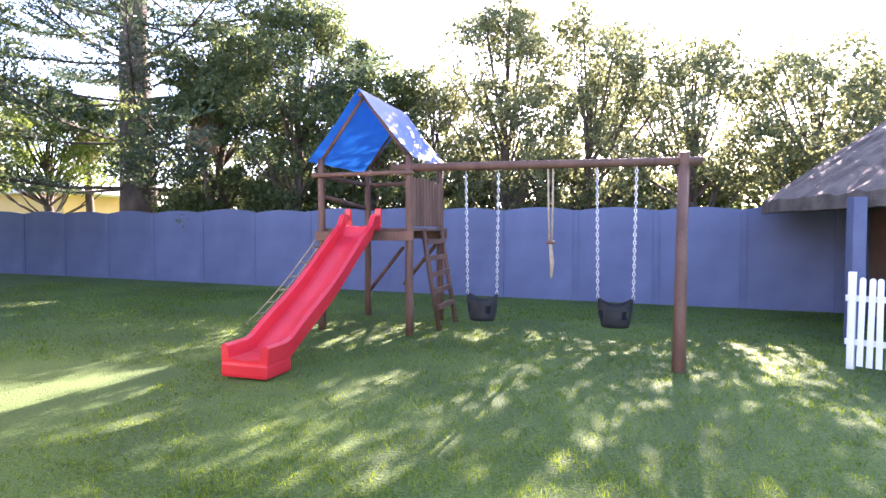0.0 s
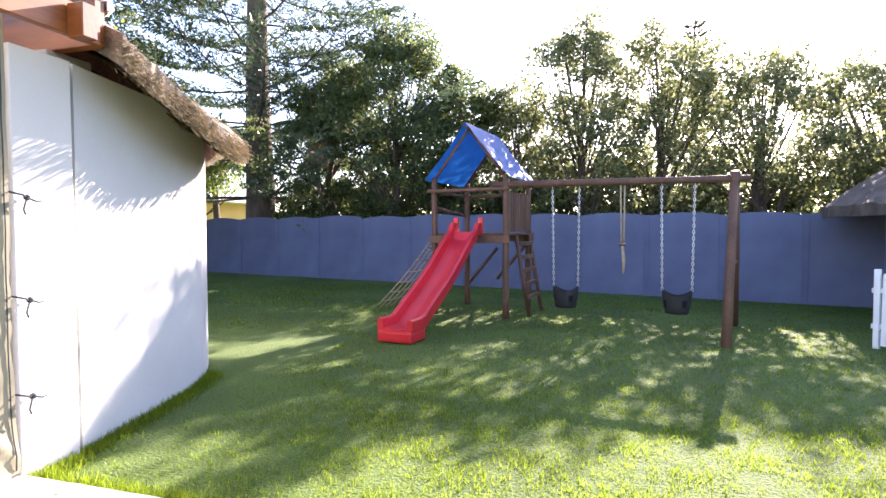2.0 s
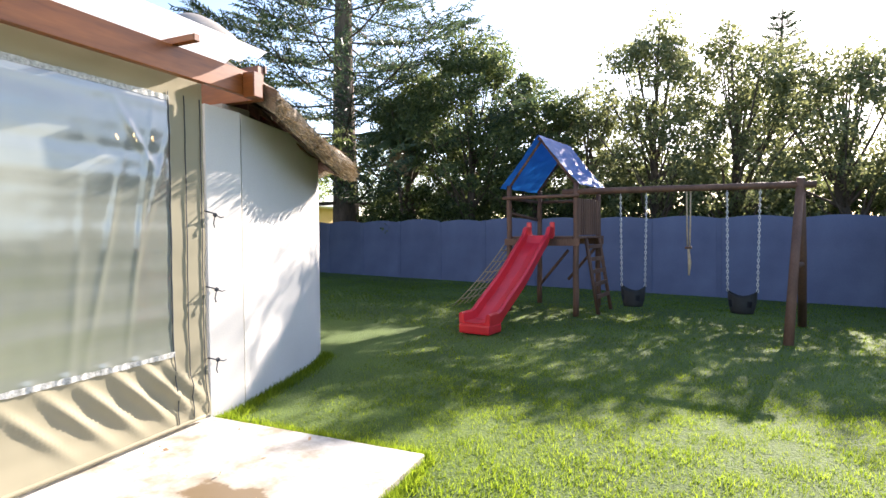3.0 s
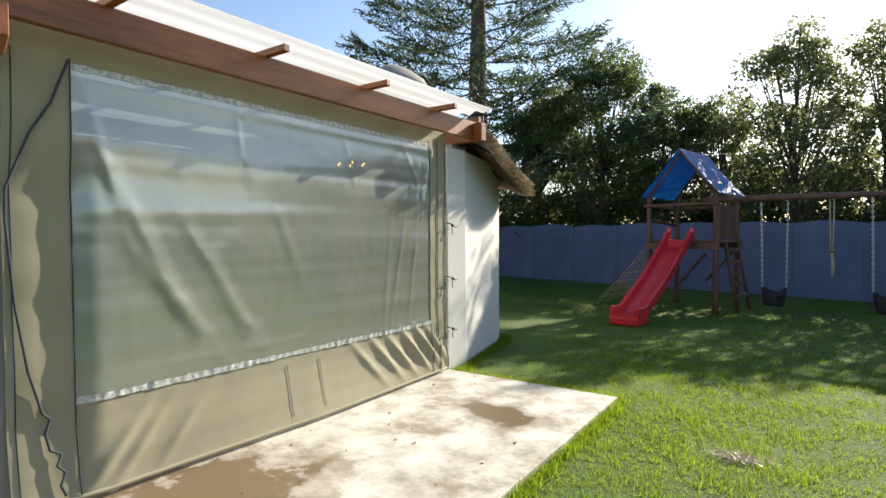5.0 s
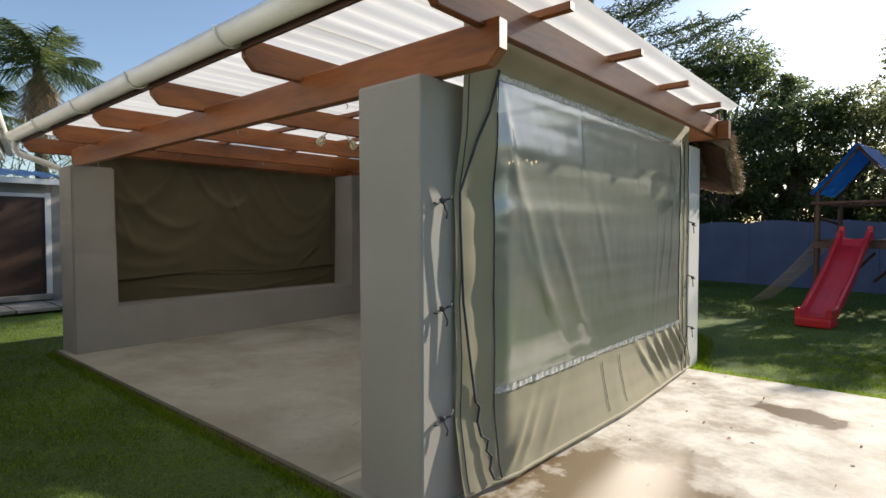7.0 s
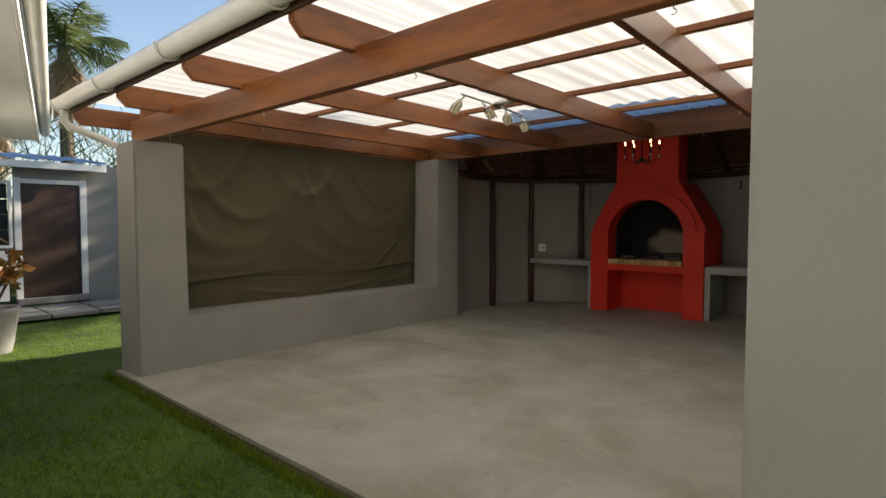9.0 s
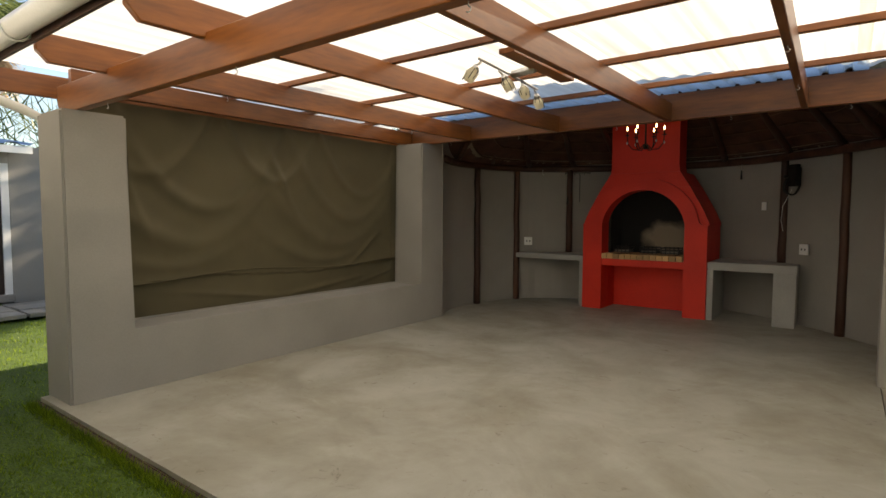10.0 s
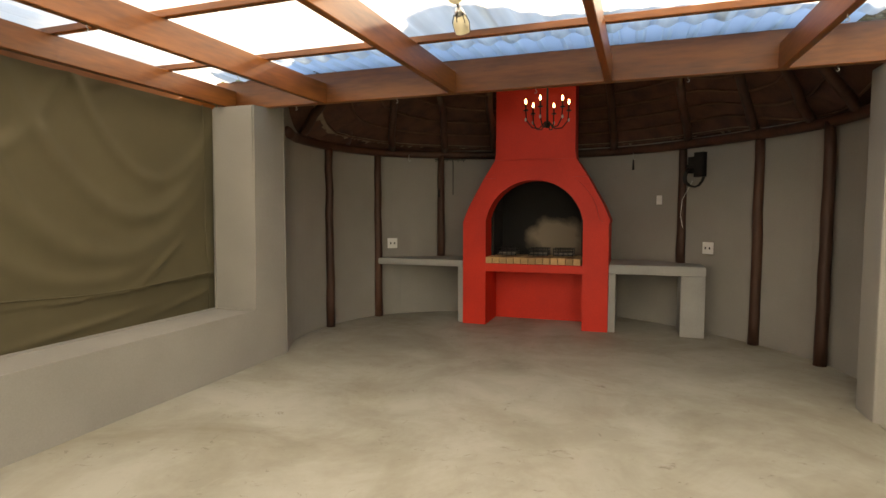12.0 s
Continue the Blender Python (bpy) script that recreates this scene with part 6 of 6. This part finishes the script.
def build_palm(at, height, seed, size=1.0, girth=1.0, label="tall feather palm with a skirt of dead fronds"):
    x, y = at
    rnd = random.Random(seed)
    rng = np.random.default_rng(seed)
    t = thing("palm_tree", (x, y, -0.1), label, "palm tree")
    tube("trunk", [(x + 0.1 * math.sin(k * 0.5), y, -0.1 + height * k / 10) for k in range(11)], [(0.24 - 0.008 * k) * girth for k in range(11)], M_bark, t, sides=10)
    for name, mat, n, lo, hi, ln in (("crown", M_palm, 22, -0.25, 1.35, 2.8), ("dead_fronds", M_palm_dead, 12, -1.35, -0.95, 1.7)):
        V, bm = [], bmesh.new()
        for k in range(n):
            a = 2 * math.pi * (k + rnd.random() * 0.6) / n * (3 if name == "crown" else 1)
            el = rnd.uniform(lo, hi)
            d = Vector((math.cos(a) * math.cos(el), math.sin(a) * math.cos(el), math.sin(el)))
            L = ln * size * rnd.uniform(0.8, 1.1)
            spine = [Vector((x, y, height - 0.15)) + d * (L * s) + Vector((0, 0, -L * 0.42 * s * s)) for s in [j / 8 for j in range(9)]]
            add_tube(bm, spine, [size * (0.03 * (1 - j / 9) + 0.004) for j in range(9)], 4, False)
            side = d.cross(Vector((0, 0, 1)))
            side = side.normalized() if side.length > 0.1 else Vector((1, 0, 0))
            for j in range(46):
                s = 0.12 + 0.88 * j / 45
                q = min(7, int(s * 8))
                p = spine[q].lerp(spine[q + 1], s * 8 - q)
                fw = (spine[q + 1] - spine[q]).normalized()
                for sg in (-1, 1):
                    u = (side * sg * rnd.uniform(0.6, 1.0) + fw * 0.7 + Vector((0, 0, rnd.uniform(-1.0, 0.0)))).normalized()
                    l = size * 0.82 * math.sin(math.pi * min(0.95, 0.15 + s * 0.85)) + 0.1
                    w = fw * 0.026
                    V.append([p - w, p + w, p + u * l + w * 0.2 + Vector((0, 0, -0.12 * l)), p + u * l - w * 0.2 + Vector((0, 0, -0.12 * l))])
        fr = part("frond_spine", bm, mat, t)
        arr = np.array([[tuple(p) for p in q] for q in V])
        cloud(name, arr.reshape(-1, 3), np.arange(len(V) * 4).reshape(-1, 4), mat, t)


def build_reeds():
    rng = np.random.default_rng(8)
    n = 4200
    base = np.stack([rng.uniform(-21.5, -19.5, n), rng.uniform(-9.0, 3.0, n), rng.uniform(0.0, 4.2, n)], axis=1)
    d = rand_unit(n, rng) * np.array([0.6, 0.6, 0.5]) + np.array([0, 0, 0.55])
    d /= np.linalg.norm(d, axis=1)[:, None]
    s = np.cross(d, rand_unit(n, rng)) * 0.022
    l = rng.uniform(0.35, 0.9, (n, 1))
    v = np.stack([base - s, base + s, base + d * l + s * 0.2, base + d * l - s * 0.2], axis=1)
    r = thing("reed_clump", (-20.5, -3, 0), "tall dense green reeds behind the shed", "reeds", kind="stuff")
    cloud("blades", v.reshape(-1, 3), np.arange(n * 4).reshape(-1, 4), M_palm, r)
    bm = bmesh.new()
    rnd = random.Random(9)
    for k in range(70):
        x, y = rnd.uniform(-21.4, -19.6), rnd.uniform(-9, 3)
        add_tube(bm, [(x, y, -0.1), (x + rnd.uniform(-0.2, 0.2), y + rnd.uniform(-0.3, 0.3), rnd.uniform(3.0, 4.6))], [0.02, 0.008], 4, False)
    part("stems", bm, M_palm, r)


def build_far_things():
    h = thing("yellow_house", (-19.5, 22, 0), "low ochre house with pale roof beyond the wall", "house")
    box("wall", (-32, 21, -0.1), (-20.2, 27, 2.93), M_yellow_house, h)
    box("roof", (-32.4, 20.6, 2.93), (-18.9, 27.4, 3.22), M_house, h, "pale flat roof edge", 0.03)
    for z, y in ((5.5, 18.0),):
        w = thing("overhead_wire", (0, y, z), "thin dark overhead wire", "wire")
        tube("wire", [(-30 + 4 * k, y, z + 0.25 * ((k - 8) / 8) ** 2) for k in range(17)], 0.014, M_cord, w, sides=4)
    # boundary walls that close the garden
    for name, lo, hi in (("wall_boundary_west", (-22.2, -14, -0.1), (-22.0, 14.2, 1.9)), ("wall_boundary_south", (-22, -14.2, -0.1), (14, -14.0, 2.4)), ("wall_boundary_east", (13.9, -14, -0.1), (14.1, 9.3, 2.0))):
        tagged(box(name, lo, hi, M_plaster), "plain grey plastered boundary wall", "wall", kind="structure")
    tagged(box("wall_yard", (-16.3, -1.4, -0.1), (-16.1, 6.0, 2.3), M_plaster), "grey plastered yard wall beside the shed", "wall", kind="structure")


build_picket_fence()
build_thatched_house()
build_shed()
build_house()
build_pot_plant()
build_palm((-23.6, -1.0), 7.2, 31)
build_palm((-25.5, -2.6), 5.4, 32)
build_palm((-8.48, 13.2), 4.75, 33, 0.5, 0.28, "slim young palm with hanging dead fronds behind the wall")
build_palm((-15.4, 17.0), 5.3, 34, 0.65, 0.6, "shaded feather palm beyond the garden wall")
build_reeds()
build_far_things()


# ---- grass ----
def build_grass():
    rng = np.random.default_rng(77)
    def blades(name, n, x0, x1, y0, y1, h, w):
        x, y = rng.uniform(x0, x1, n), rng.uniform(y0, y1, n)
        keep = ~((x > -9.95) & (x < -1.30 + 0.02 * 0) & (y > -4.12) & (y < 0.33) & ((x < -3.3) | (x < -1.33 - 0.02 * (y + 2))))
        keep &= ~((x > -10.0) & (x < -3.25) & (y > 0.2) & (y < 4.8))
        edge = np.minimum(np.minimum(x - x0, x1 - x), np.minimum(y - y0, y1 - y) * (1.0 if y1 > 0 else 9.0))
        keep &= rng.uniform(0, 1, n) < np.clip(edge / 1.6, 0.0, 1.0)
        x, y = x[keep], y[keep]
        n = len(x)
        z = np.array([ground_z(a, b) for a, b in zip(x, y)]) - 0.012
        base = np.stack([x, y, z], axis=1)
        d = rng.normal(size=(n, 3)) * np.array([0.55, 0.55, 0.0]) + np.array([0, 0, 1.0])
        d /= np.linalg.norm(d, axis=1)[:, None]
        a = rng.uniform(0, 2 * math.pi, n)
        s = np.stack([np.cos(a), np.sin(a), np.zeros(n)], axis=1) * w
        tuft = np.sin(x * 23 + 3 * np.sin(y * 9)) * np.sin(y * 27 + 3 * np.sin(x * 11)) + 0.6 * np.sin(x * 7.3 + 1.1) * np.sin(y * 8.1)
        l = h * (rng.uniform(0.5, 1.25, n) * (0.9 + 0.4 * np.clip(tuft, -1, 1)))[:, None]
        v = np.stack([base - s, base + s, base + d * l], axis=1)
        ob = cloud(name, v.reshape(-1, 3), np.arange(n * 3).reshape(-1, 3), M_grass)
        tagged(ob, "short mown green grass blades of the lawn", "grass", kind="stuff")
    blades("grass", 360000, -3.3, 3.6, -5.2, 3.6, 0.046, 0.0036)
    blades("grass", 200000, -12.0, 7.0, 2.0, 12.0, 0.045, 0.006)
    blades("grass", 110000, -12.0, -0.5, -6.2, -4.1, 0.040, 0.004)
    blades("grass", 60000, -17.0, -9.0, -6.5, 3.0, 0.045, 0.006)
    # longer tufts along the slab's edges and the foot of the hut wall
    pts = []
    for k in range(5200):
        y = rng.uniform(-4.0, 0.32)
        pts.append((-1.31 - 0.02 * (y + 2) + abs(rng.normal(0, 0.05)), y))
    for k in range(3800):
        pts.append((rng.uniform(-3.3, -1.36), 0.31 + abs(rng.normal(0, 0.05))))
    line = [Vector((-3.24, 0.36)), Vector((-3.36, 0.8)), Vector((-3.48, 1.4)), Vector((-3.66, 2.1)), Vector((-3.88, 2.6))]
    for k in range(6000):
        s = rng.uniform(0, 3.999)
        p = line[int(s)].lerp(line[int(s) + 1], s % 1)
        pts.append((p.x + abs(rng.normal(0, 0.07)), p.y + abs(rng.normal(0, 0.03))))
    for k in range(9000):
        pts.append((rng.uniform(-9.8, -3.4), -4.12 - abs(rng.normal(0, 0.04))))
    xy = np.array(pts)
    n = len(xy)
    base = np.stack([xy[:, 0], xy[:, 1], np.full(n, -0.055)], axis=1)
    d = rng.normal(size=(n, 3)) * np.array([0.6, 0.6, 0.0]) + np.array([0, 0, 1.0])
    d /= np.linalg.norm(d, axis=1)[:, None]
    a = rng.uniform(0, 2 * math.pi, n)
    s = np.stack([np.cos(a), np.sin(a), np.zeros(n)], axis=1) * 0.004
    l = rng.uniform(0.03, 0.10, (n, 1))
    v = np.stack([base - s, base + s, base + d * l], axis=1)
    ob = cloud("grass", v.reshape(-1, 3), np.arange(n * 3).reshape(-1, 3), M_grass)
    tagged(ob, "longer untrimmed grass tufts along the slab edge", "grass", kind="stuff")
    # dry worn patch in the lawn
    n = 800
    base = np.stack([rng.normal(-0.28, 0.09, n), rng.normal(-0.55, 0.06, n), np.full(n, -0.03)], axis=1)
    d = rng.normal(size=(n, 3)) * np.array([1.0, 1.0, 0.12]) + np.array([0, 0, 0.15])
    d /= np.linalg.norm(d, axis=1)[:, None]
    a = rng.uniform(0, 2 * math.pi, n)
    s = np.stack([np.cos(a), np.sin(a), np.zeros(n)], axis=1) * 0.003
    v = np.stack([base - s, base + s, base + d * rng.uniform(0.02, 0.06, (n, 1))], axis=1)
    ob = cloud("dry_grass", v.reshape(-1, 3), np.arange(n * 3).reshape(-1, 3), M_straw)
    tagged(ob, "small worn patch of dry straw-coloured grass", "grass", kind="stuff")


build_grass()


def build_overhead_wire():
    t = thing("overhead_wire", (-5.7, 18, 6.6), "thin dark overhead wire crossing behind the trees", "wire")
    tube("wire", [(-26 + 5.0 * k, 18.0, 6.9 - 0.045 * k - 0.5 * math.sin(math.pi * k / 10)) for k in range(11)], 0.012, M_cord, t, sides=5)
    for x, z in ((-26, 6.9), (24, 6.45)):
        tube("pole", [(x, 18.0, -0.2), (x, 18.0, z + 0.3)], 0.09, M_bark, t, sides=8)


build_overhead_wire()


def build_litter():
    rng = np.random.default_rng(6)
    pts = np.stack([rng.uniform(-3.2, -1.4, 46), rng.uniform(-3.8, 0.2, 46), np.full(46, 0.0)], axis=1)
    lt = leaves("leaf_litter", pts, 0.022, M_palm_dead, None, rng, 1.6, 0.0)
    tagged(lt, "scattered small dry leaves on the slab", "leaf litter", kind="stuff")


build_litter()
